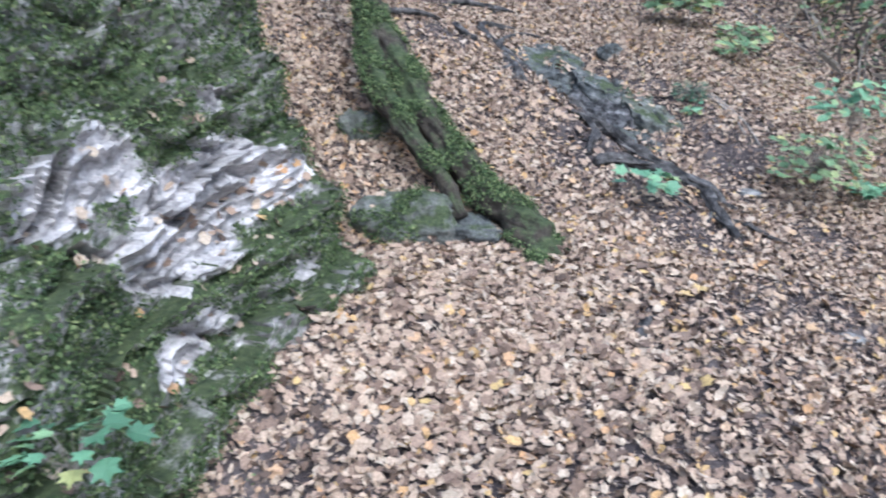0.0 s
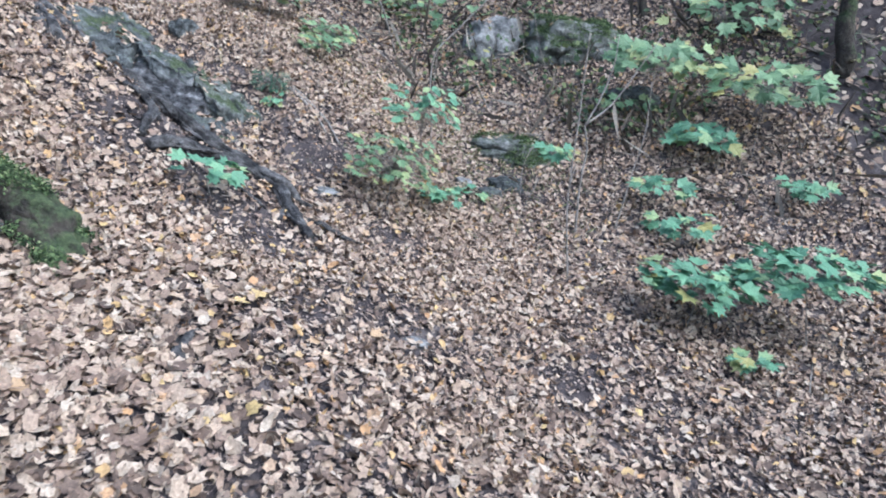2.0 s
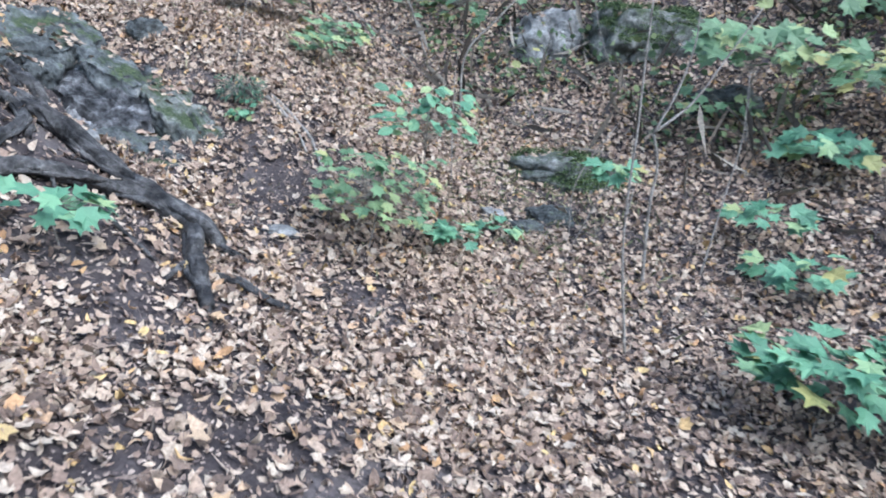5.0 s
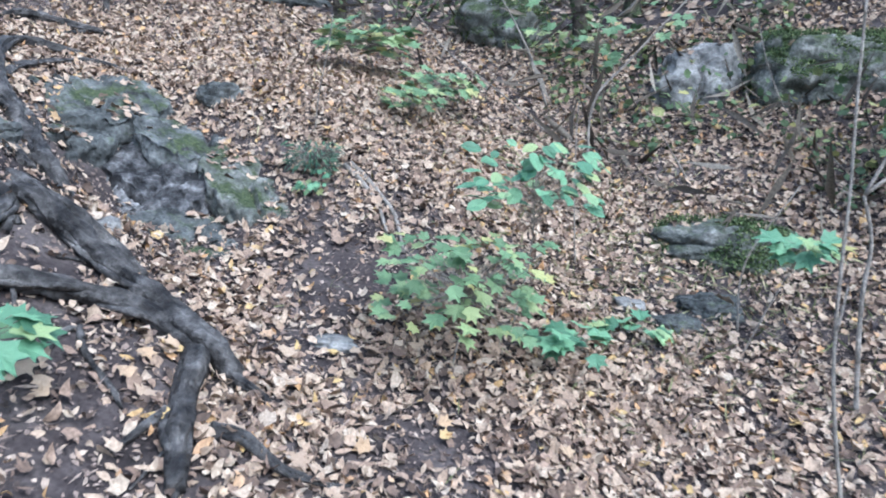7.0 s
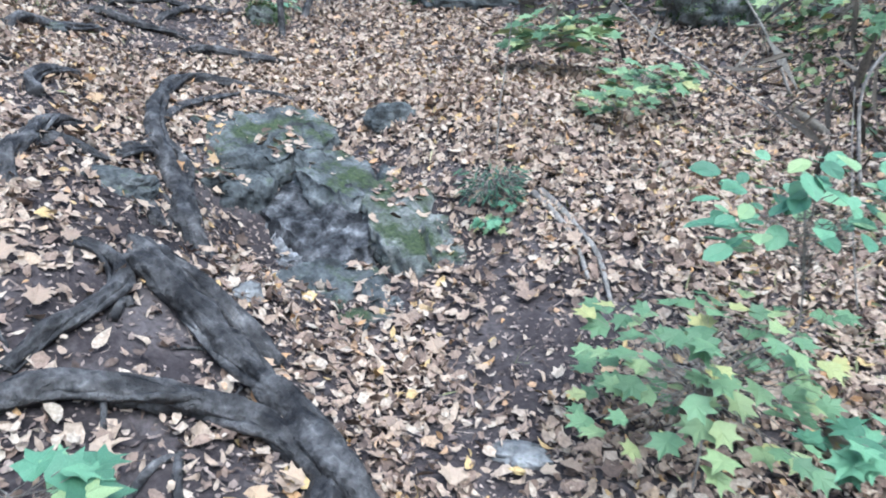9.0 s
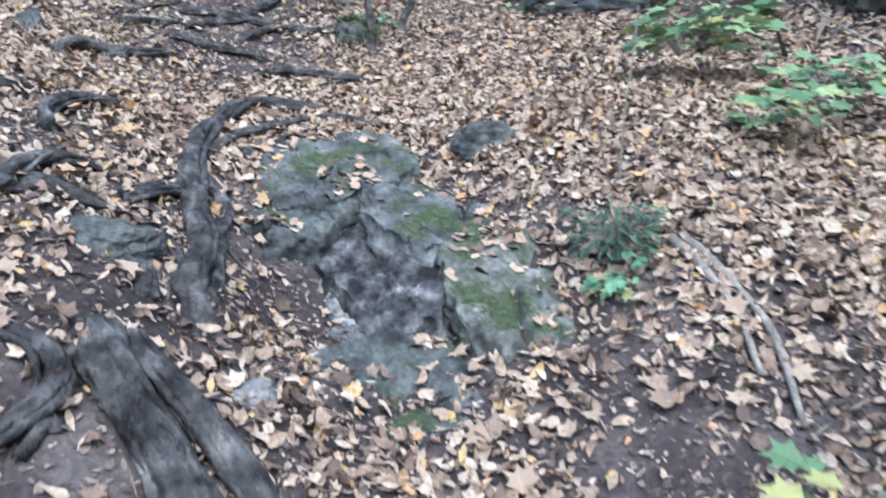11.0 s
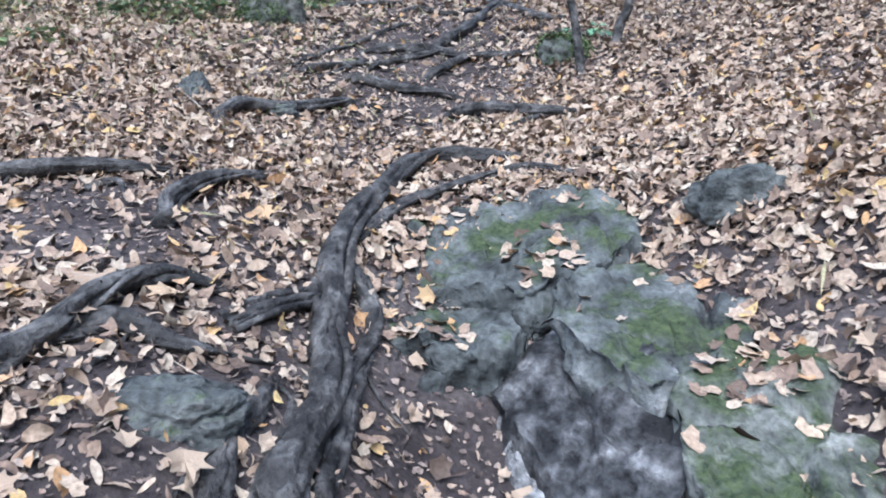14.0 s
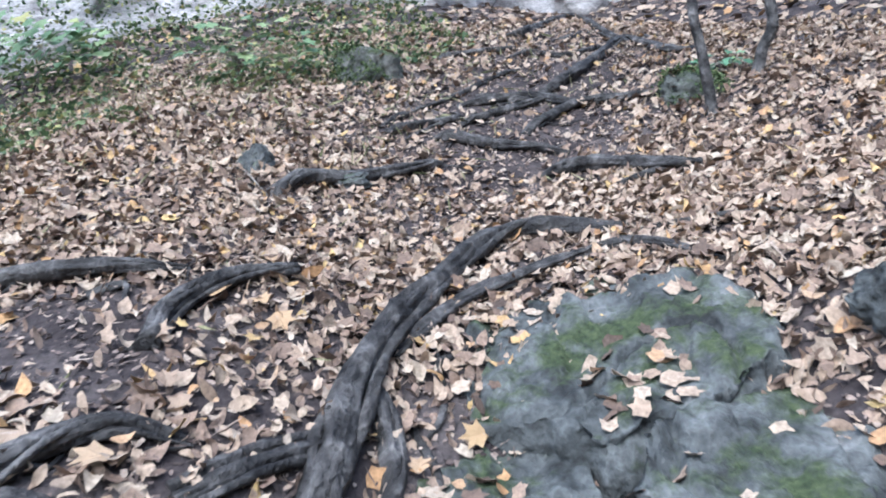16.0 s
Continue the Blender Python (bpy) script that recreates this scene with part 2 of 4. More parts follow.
def tube(name, pts, r0, r1, mat, sides=10, steps=7, rough=0.15, lift=0.0, ends=1.0, seed=0.0):
    """A tapered, knotted limb along a bent line."""
    line = curve_points(pts, steps)
    verts, faces, n = [], [], len(line)
    side = Vector((0.3, 0.5, 0.8))
    for i, c in enumerate(line):
        d = (line[min(i + 1, n - 1)] - line[max(i - 1, 0)]).normalized()
        u = d.cross(side)
        u = u.normalized() if u.length > 1e-4 else d.orthogonal().normalized()
        v = d.cross(u)
        t = i / (n - 1)
        r = r0 + (r1 - r0) * t
        r *= 1 - (1 - ends) * max(0, (t - 0.8) / 0.2)
        c = c + Vector((0, 0, lift)) + Vector((noise.noise(c * 5.0 + Vector((seed, 0, 0))), noise.noise(c * 5.0 + Vector((0, seed, 7))), 0)) * r * 0.5
        for k in range(sides):
            a = 2 * math.pi * k / sides
            off = u * math.cos(a) + v * math.sin(a)
            q = c + off * r
            ridge = noise.noise(Vector((math.cos(a) * 2.2, math.sin(a) * 2.2, i * 0.22 + seed)))
            lump = noise.noise(c * min(9.0, 0.5 / r) + Vector((seed, seed, 0)))
            flute = noise.noise(Vector((math.cos(a + i * 0.05) * 4.5, math.sin(a + i * 0.05) * 4.5, i * 0.07 + seed * 3)))
            knot = max(0.0, noise.noise(c * 6.0 + off * 0.7 + Vector((seed, 2.0, seed))) - 0.25)
            verts.append(c + off * r * (1 + rough * 1.4 * ridge + rough * 1.2 * lump + rough * 1.1 * flute + rough * 2.2 * knot))
    for i in range(n - 1):
        for k in range(sides):
            a, b = i * sides + k, i * sides + (k + 1) % sides
            faces.append((a, b, b + sides, a + sides))
    faces.append(tuple(range(sides))[::-1])
    faces.append(tuple(range((n - 1) * sides, n * sides)))
    return mesh_from(name, verts, faces, mat)


def blade_mesh(name, lobes, mat, fold=0.25, seed=0):
    """One leaf of unit width in the xy plane, base at the origin, pointing along y."""
    rng = random.Random(seed)
    outline = []
    for ang, r in lobes:
        outline.append((math.sin(radians(ang)) * r, 0.35 + math.cos(radians(ang)) * r))
    verts = [(0, 0.35, 0.0)]
    for x, y in outline:
        verts.append((x, y, fold * (abs(x) * 0.6) - 0.18 * (y - 0.35) ** 2 + rng.uniform(-0.03, 0.03)))
    n = len(outline)
    return mesh_from(name, verts, [(0, 1 + (k + 1) % n, 1 + k) for k in range(n)], mat, False)


MAPLE = [(0, 0.68), (14, 0.42), (30, 0.4), (48, 0.66), (62, 0.4), (78, 0.38), (95, 0.52), (125, 0.34), (165, 0.36), (195, 0.36), (235, 0.34), (265, 0.52), (282, 0.38), (298, 0.4), (312, 0.66), (330, 0.4), (346, 0.42)]
STRAP = [(0, 1.0), (9, 0.62), (30, 0.26), (90, 0.13), (150, 0.26), (180, 0.36), (210, 0.26), (270, 0.13), (330, 0.26), (351, 0.62)]
OVAL = [(0, 0.62), (25, 0.5), (55, 0.38), (90, 0.3), (130, 0.3), (165, 0.35), (195, 0.35), (230, 0.3), (270, 0.3), (305, 0.38), (335, 0.5)]


def turned(normals, rng, tilt):
    """Frames (x, y, z rows) about given normals with random spin and tilt."""
    n = normals + rng.normal(0, tilt, normals.shape)
    n /= np.linalg.norm(n, axis=1, keepdims=True)
    a = rng.normal(0, 1, normals.shape)
    x = np.cross(a, n)
    x /= np.linalg.norm(x, axis=1, keepdims=True) + 1e-9
    return x, np.cross(n, x), n


def scatter(name, shape, places, normals, sizes, mat, rng, tilt, curl):
    """Many small leaves joined in one mesh."""
    x, y, z = turned(normals, rng, tilt)
    k, m = len(shape), len(places)
    s = np.asarray(shape)
    sx = s[None, :, 0] * rng.uniform(0.5, 1.1, (m, 1))
    sy = s[None, :, 1] * np.ones((m, 1))
    sz = (sx ** 2 * rng.uniform(-0.2, 1.0, (m, 1)) + sy ** 2 * rng.uniform(-0.7, 0.9, (m, 1))) * curl + rng.normal(0, 0.035, (m, k))
    v = places[:, None] + sizes[:, None, None] * (sx[..., None] * x[:, None] + sy[..., None] * y[:, None] + sz[..., None] * z[:, None])
    me = bpy.data.meshes.new(name)
    tri = np.array([(0, 1 + (j + 1) % (k - 1), 1 + j) for j in range(k - 1)])
    f = (np.arange(m)[:, None, None] * k + tri[None]).reshape(-1)
    me.vertices.add(m * k)
    me.vertices.foreach_set("co", v.reshape(-1))
    me.loops.add(len(f))
    me.loops.foreach_set("vertex_index", f)
    me.polygons.add(len(f) // 3)
    me.polygons.foreach_set("loop_start", np.arange(0, len(f), 3))
    me.materials.append(mat)
    me.update(calc_edges=True)
    me.validate()
    return me


def polar(lobes):
    return [(0, 0, 0)] + [(math.sin(radians(a)) * r, math.cos(radians(a)) * r, 0) for a, r in lobes]


LEAF_FLAT = polar([(0, 0.62), (24, 0.42), (50, 0.56), (82, 0.38), (115, 0.43), (180, 0.3), (245, 0.43), (278, 0.38), (310, 0.56), (336, 0.42)])
LEAF_OVAL = polar([(0, 0.72), (22, 0.5), (60, 0.36), (110, 0.34), (155, 0.48), (180, 0.6), (205, 0.48), (250, 0.34), (300, 0.36), (338, 0.5)])
SCRAP = polar([(0, 0.5), (70, 0.3), (150, 0.45), (220, 0.3), (290, 0.42)])
SLIVER = polar([(0, 0.9), (90, 0.07), (180, 0.5), (270, 0.07)])


# ---- rock outcrop, mossy, beside the start of the path ----
def bare_patch(p):
    """Where the bedding shows bare: above 0 inside, below 0 under moss."""
    best = -1.0
    for y, z, a, b in ((-0.42, 1.0, 0.62, 0.3), (0.2, 1.12, 0.3, 0.13), (-0.75, 0.42, 0.3, 0.12), (-1.1, 1.25, 0.4, 0.2), (-0.1, 1.62, 0.15, 0.08), (0.15, 0.62, 0.12, 0.06), (-2.6, 0.9, 0.8, 0.4)):
        dy, dz = p.y - y, p.z - z - 0.3 * (p.y - y)
        best = max(best, 1 - math.hypot(dy / a, dz / b))
    return best + 0.45 * noise.noise(p * 3.1) + 0.3 * noise.noise(p * 8.0)


def outcrop():
    rng_y, rng_v = np.concatenate([np.linspace(-4.4, -2.0, 50), np.linspace(-1.98, 1.15, 230)]), np.linspace(0, 1, 190)
    verts, bare = [], []
    for y in rng_y:
        y = float(y)
        edge = -3.22 - 0.15 * (y + 1.2) - 1.2 * float(smooth(0.55, 1.15, y)) + 0.06 * math.sin(3.1 * y)
        if y < -1.0:
            edge += 0.1 * (-1.0 - y)
        foot = float(hill(edge, y)) - 0.3
        for v in rng_v:
            rise = 3.1 * min(v / 0.72, 1.0)
            back = 0.5 * rise + 4.0 * max(0.0, v - 0.72) ** 1.1 * 3.0
            p = Vector((edge - back, y, foot + rise + 1.3 * max(0.0, v - 0.72)))
            b = bare_patch(p)
            clean = float(smooth(-0.1, 0.25, b))
            big = noise.noise(p * 0.9) * 0.2 + noise.noise(p * 2.1 + Vector((3, 1, 5))) * 0.12
            bend = p.z - 0.32 * p.y + 0.1 * noise.noise(p * 1.5)
            q = bend * 2.3 + 0.25 * noise.noise(p * 2.2)
            beds = ((q - math.floor(q)) ** 1.6 - 0.5) * 0.2
            q = bend * 11.0 + 0.9 * noise.noise(p * 3.0)
            thin = ((q - math.floor(q)) ** 2.0 - 0.4) * (0.03 + 0.045 * clean)
            crack = -0.14 * max(0.0, 0.07 - abs(noise.noise(Vector((p.y * 1.6, bend * 3.6, 3.0))))) / 0.07
            fine = noise.noise(p * 6.0) * 0.045 + noise.noise(p * 15.0) * 0.025 + noise.noise(p * 34.0) * 0.012
            plush = (1 - clean) * (0.04 + 0.035 * noise.noise(p * 9.0) + 0.02 * noise.noise(p * 22.0))
            verts.append(p + Vector((0.9, -0.25, 0.2)) * (big + beds + thin + crack + fine + plush))
            bare.append(b)
    n = len(rng_v)
    faces = [(i * n + j, (i + 1) * n + j, (i + 1) * n + j + 1, i * n + j + 1) for i in range(len(rng_y) - 1) for j in range(n - 1)]
    crag_top = thing("rock_outcrop", (-3.3, -0.5, 0.0), "layered pale rock face with thick green moss beside the path", "rock")
    for name, mat, want, words in (("mossy_rock", OUTCROP, False, "dark rock under green moss"), ("bare_bedding", PALE_FACE, True, "bare pale layered rock")):
        chosen = [f for f in faces if (bare[f[0]] > 0) == want]
        order = {v: k for k, v in enumerate(sorted({v for f in chosen for v in f}))}
        part(name, mesh_from(name, [verts[v] for v in order], [tuple(order[v] for v in f) for f in chosen], mat, False), crag_top, words)
    return np.array([tuple(v) for v in verts]).reshape(len(rng_y), n, 3), np.array(bare)


crag_grid, crag_bare = outcrop()

# ---- where roots, plants and rocks stand ----
ROOT_B = [
    ('main', [(-3.06, 4.05, 1.53), (-3.17, 4.11, 1.57), (-3.38, 4.25, 1.66), (-3.65, 4.43, 1.78), (-3.89, 4.55, 1.93), (-4.21, 4.73, 2.13), (-4.49, 4.98, 2.3), (-4.88, 5.44, 2.52), (-4.84, 5.74, 2.55), (-4.51, 6.01, 2.53)], 0.06, 0.038),
    ('branch', [(-4.18, 4.71, 2.1), (-4.05, 4.73, 2.01), (-3.87, 4.7, 1.89), (-3.74, 4.59, 1.81), (-3.6, 4.42, 1.75)], 0.034, 0.022),
    ('branch', [(-4.28, 4.82, 2.17), (-4.5, 5.19, 2.31), (-4.57, 5.63, 2.43), (-4.41, 5.89, 2.45), (-4.01, 5.98, 2.36)], 0.036, 0.014),
    ('branch', [(-3.78, 4.17, 1.95), (-3.87, 4.37, 1.95), (-3.98, 4.57, 1.98)], 0.03, 0.03),
    ('branch', [(-3.82, 4.16, 1.97), (-3.91, 4.34, 1.99), (-4.02, 4.56, 2.02)], 0.02, 0.018),
    ('branch', [(-3.21, 4.2, 1.57), (-3.47, 4.39, 1.67), (-3.65, 4.52, 1.75), (-3.77, 4.62, 1.82)], 0.03, 0.02),
    ('rootlet', [(-4.49, 4.98, 2.3), (-4.35, 4.99, 2.21), (-4.08, 4.93, 2.04), (-3.98, 4.82, 1.96)], 0.016, 0.008),
    ('rootlet', [(-4.04, 4.81, 2.0), (-3.87, 4.83, 1.87), (-3.75, 4.72, 1.79)], 0.012, 0.006),
    ('rootlet', [(-4.23, 4.93, 2.14), (-4.24, 5.08, 2.15), (-4.41, 5.33, 2.29)], 0.014, 0.007),
    ('branch', [(-4.51, 6.01, 2.53), (-4.32, 6.16, 2.54), (-4.07, 6.36, 2.55)], 0.022, 0.01),
]
ROOT_C = [
    ('main', [(-5.1, 3.51, 2.52), (-5.0, 3.67, 2.51), (-4.91, 3.98, 2.53), (-4.84, 4.24, 2.5)], 0.035, 0.016),
    ('branch', [(-4.35, 4.09, 2.26), (-4.55, 4.2, 2.36), (-4.72, 4.41, 2.44), (-4.79, 4.63, 2.47)], 0.03, 0.02),
    ('rootlet', [(-4.81, 3.9, 2.47), (-4.8, 4.02, 2.47), (-4.64, 4.02, 2.4)], 0.012, 0.005),
]
ROOT_D = [
    ('main', [(-3.49, 3.4, 1.8), (-3.6, 3.53, 1.89), (-3.7, 3.66, 1.95), (-3.86, 3.83, 2.03), (-3.96, 4.03, 2.08), (-3.96, 4.22, 2.04)], 0.055, 0.025),
    ('branch', [(-3.78, 3.76, 2.0), (-3.74, 3.88, 1.97), (-3.66, 3.98, 1.92), (-3.65, 4.14, 1.87)], 0.04, 0.018),
    ('branch', [(-3.81, 3.44, 1.96), (-3.73, 3.6, 1.97), (-3.71, 3.77, 1.96)], 0.03, 0.02),
    ('rootlet', [(-3.57, 3.75, 1.89), (-3.64, 3.83, 1.92), (-3.74, 3.9, 1.97)], 0.012, 0.006),
]
ROOT_E = [
    ('main', [(-3.19, 3.94, 1.63), (-3.35, 4.05, 1.7), (-3.46, 4.14, 1.75), (-3.59, 4.23, 1.8)], 0.035, 0.022),
]
ROOT_A = [
    ('main', [(-2.99, 3.67, 1.53), (-2.81, 3.64, 1.41), (-2.64, 3.64, 1.31), (-2.28, 3.64, 1.1), (-2.0, 3.57, 0.95), (-1.73, 3.48, 0.81), (-1.61, 3.45, 0.76)], 0.05, 0.06),
    ('branch', [(-2.64, 2.94, 1.12), (-2.54, 3.06, 1.1), (-2.44, 3.17, 1.08), (-2.25, 3.34, 1.03), (-2.06, 3.47, 0.96), (-1.86, 3.5, 0.87)], 0.045, 0.055),
    ('branch', [(-3.05, 3.48, 1.54), (-2.95, 3.54, 1.49), (-2.83, 3.51, 1.41), (-2.76, 3.36, 1.33), (-2.74, 3.19, 1.27), (-2.72, 3.02, 1.2)], 0.035, 0.03),
]
ROOT_A2 = [
    ('branch', [(-1.86, 3.54, 0.88), (-1.73, 3.41, 0.8), (-1.61, 3.15, 0.7), (-1.51, 2.96, 0.63), (-1.38, 2.78, 0.56)], 0.052, 0.035),
    ('branch', [(-1.71, 3.5, 0.81), (-1.57, 3.44, 0.74), (-1.43, 3.43, 0.69)], 0.03, 0.012),
    ('branch', [(-1.49, 3.13, 0.66), (-1.36, 3.14, 0.61), (-1.18, 3.11, 0.55), (-1.02, 3.16, 0.51)], 0.034, 0.012),
    ('rootlet', [(-2.15, 3.22, 0.95), (-2.04, 3.12, 0.87), (-1.86, 3.04, 0.78), (-1.76, 2.99, 0.73)], 0.016, 0.009),
    ('rootlet', [(-1.64, 3.1, 0.71), (-1.64, 2.98, 0.68), (-1.65, 2.8, 0.65)], 0.024, 0.008),
    ('rootlet', [(-2.1, 2.94, 0.86), (-2.15, 3.12, 0.92), (-2.15, 3.22, 0.95)], 0.012, 0.009),
]
ROOT_A3 = [
    ('branch', [(-3.02, 3.71, 1.54), (-2.8, 3.68, 1.41), (-2.6, 3.69, 1.29), (-2.4, 3.7, 1.17)], 0.042, 0.05),
    ('branch', [(-2.97, 3.8, 1.51), (-2.77, 3.8, 1.39), (-2.57, 3.84, 1.27), (-2.35, 3.85, 1.17)], 0.036, 0.045),
    ('rootlet', [(-2.7, 3.38, 1.29), (-2.74, 3.45, 1.33), (-2.74, 3.5, 1.35)], 0.02, 0.02),
]
ROOT_G = [
    ('main', [(-1.66, 0.64, 0.29), (-1.71, 0.8, 0.34), (-1.69, 0.92, 0.37), (-1.61, 0.98, 0.37)], 0.035, 0.02),
]
STEP_ROOTS = [
    [(-6.77, 6.37, 3.67), (-6.63, 6.65, 3.65), (-6.31, 6.81, 3.52), (-6.18, 7.1, 3.53)],
    [(-6.37, 5.91, 3.31), (-6.18, 6.08, 3.22), (-5.95, 6.27, 3.14)],
    [(-7.76, 7.23, 4.38), (-7.43, 7.4, 4.24), (-7.7, 8.14, 4.48)],
    [(-5.73, 4.81, 2.97), (-5.83, 5.11, 2.98), (-6.04, 5.57, 3.06)],
    [(-6.84, 5.75, 3.6), (-6.99, 6.15, 3.76), (-7.29, 6.73, 4.05)],
    [(-6.72, 6.94, 3.79), (-7.04, 7.4, 4.05), (-7.71, 8.16, 4.5), (-7.37, 8.19, 4.35), (-6.79, 8.04, 4.07)],
    [(-6.55, 6.13, 3.47), (-6.54, 6.38, 3.52), (-6.55, 6.66, 3.61)],
    [(-6.23, 6.48, 3.36), (-6.31, 6.78, 3.51), (-6.23, 7.0, 3.54)],
    [(-8.0, 6.58, 4.41), (-8.02, 7.1, 4.5)],
    [(-8.15, 7.91, 4.67), (-9.72, 9.44, 5.47), (-7.71, 8.45, 4.87)],
    [(-8.53, 7.63, 4.83), (-9.97, 9.04, 5.59), (-7.87, 8.16, 4.92)],
    [(-6.5, 5.68, 3.37), (-6.59, 5.91, 3.45)],
    [(-5.56, 6.26, 2.95), (-5.4, 6.43, 2.95), (-5.02, 6.55, 2.87)],
    [(-5.12, 6.36, 2.83), (-5.02, 6.6, 2.89)],
    [(-6.84, 6.37, 3.71), (-6.65, 6.55, 3.63)],
    [(-6.6, 5.63, 3.43), (-6.62, 6.02, 3.49)],
]
TWIGS = [
    [(-2.08, 5.61, 1.7), (-1.91, 5.53, 1.59), (-1.75, 5.42, 1.47), (-1.6, 5.22, 1.28)],
    [(-2.05, 5.64, 1.71), (-1.67, 5.45, 1.46), (-1.43, 5.08, 1.14)],
    [(-1.08, 0.65, 0.18), (-1.14, 0.87, 0.25)],
    [(2.47, 2.59, -0.19), (2.88, 3.31, -0.03)],
    [(-1.77, 6.15, 1.93), (-1.36, 6.53, 1.87)],
    [(-1.71, 6.07, 1.85), (-1.45, 6.31, 1.82)],
    [(-5.94, 4.52, 3.13), (-5.65, 4.61, 2.95)],
    [(-1.24, 4.8, 0.95), (-1.24, 4.58, 0.87)],
]
PLANTS = [
    ('bush', (-0.89, 4.32, 0.69), (-0.85, 4.29, 1.19), 34, 0.42, 0.164),
    ('bush', (-0.7, 4.87, 0.8), (-0.62, 4.88, 1.73), 20, 0.35, 0.185),
    ('seedling', (-0.49, 4.72, 0.7), (-0.35, 4.69, 0.87), 8, 0.18, 0.182),
    ('seedling', (-0.11, 5.26, 0.8), (-0.06, 5.19, 0.85), 5, 0.17, 0.194),
    ('seedling', (0.57, 5.37, 0.72), (0.87, 5.42, 1.41), 6, 0.16, 0.198),
    ('seedling', (1.8, 3.46, 0.06), (1.84, 3.41, 0.48), 26, 0.41, 0.228),
    ('seedling', (2.85, 3.37, -0.01), (2.72, 3.37, 0.69), 30, 0.47, 0.246),
    ('seedling', (2.14, 2.81, -0.13), (2.07, 2.73, 0.03), 7, 0.15, 0.154),
    ('seedling', (2.13, 5.65, 0.85), (2.15, 5.54, 1.18), 8, 0.26, 0.229),
    ('seedling', (2.24, 5.1, 0.6), (2.19, 4.99, 0.83), 9, 0.33, 0.213),
    ('seedling', (2.95, 6.58, 1.48), (2.87, 6.45, 1.79), 14, 0.39, 0.254),
    ('shrub', (2.33, 6.96, 1.67), (2.3, 6.94, 2.73), 26, 0.60, 0.278),
    ('shrub', (3.57, 6.54, 1.55), (3.63, 6.52, 2.55), 30, 0.66, 0.278),
    ('seedling', (-2.11, 2.74, 0.81), (-2.1, 2.68, 1.06), 6, 0.20, 0.182),
    ('shrub', (-1.72, 7.39, 2.32), (-1.89, 7.25, 2.58), 26, 0.33, 0.151),
    ('shrub', (3.67, 8.4, 3.16), (3.62, 8.27, 3.61), 16, 0.83, 0.287),
    ('seedling', (4.07, 5.67, 1.06), (3.84, 5.56, 1.33), 8, 0.23, 0.206),
    ('shrub', (1.81, 7.46, 1.95), (2.02, 7.31, 2.17), 8, 0.42, 0.195),
    ('fern', (-2.29, 5.49, 1.65), (-2.25, 5.45, 1.81), 60, 0.18, 0.058),
    ('seedling', (-2.2, 5.37, 1.55), (-2.18, 5.32, 1.59), 9, 0.10, 0.075),
    ('shrub', (-2.75, 7.76, 2.71), (-2.77, 7.62, 3.07), 30, 0.42, 0.229),
    ('shrub', (-1.91, 6.62, 2.2), (-1.89, 6.55, 2.35), 18, 0.25, 0.122),
    ('shrub', (-9.89, 2.96, 4.6), (-9.67, 3.07, 5.03), 28, 0.55, 0.219),
    ('shrub', (-8.04, 4.77, 4.18), (-7.89, 4.78, 4.41), 26, 0.50, 0.156),
    ('shrub', (-14.72, 2.56, 7.14), (-14.03, 3.85, 7.1), 24, 1.44, 0.305),
    ('seedling', (-5.97, 7.79, 3.67), (-5.9, 7.67, 3.72), 10, 0.15, 0.092),
    ('seedling', (-3.2, -1.8, 0.1), (-3.22, -1.8, 0.42), 9, 0.2, 0.133),
    ('ivy', (-6.58, 1.17, 2.18), (-6.09, 1.29, 2.29), 8, 0.44, 0.128),
    ('ivy', (-4.97, 1.26, 1.44), (-4.91, 1.17, 1.51), 4, 0.14, 0.119),
    ('shrub', (-1.19, 9.32, 3.24), (-0.7, 9.11, 3.33), 20, 0.99, 0.214),
]
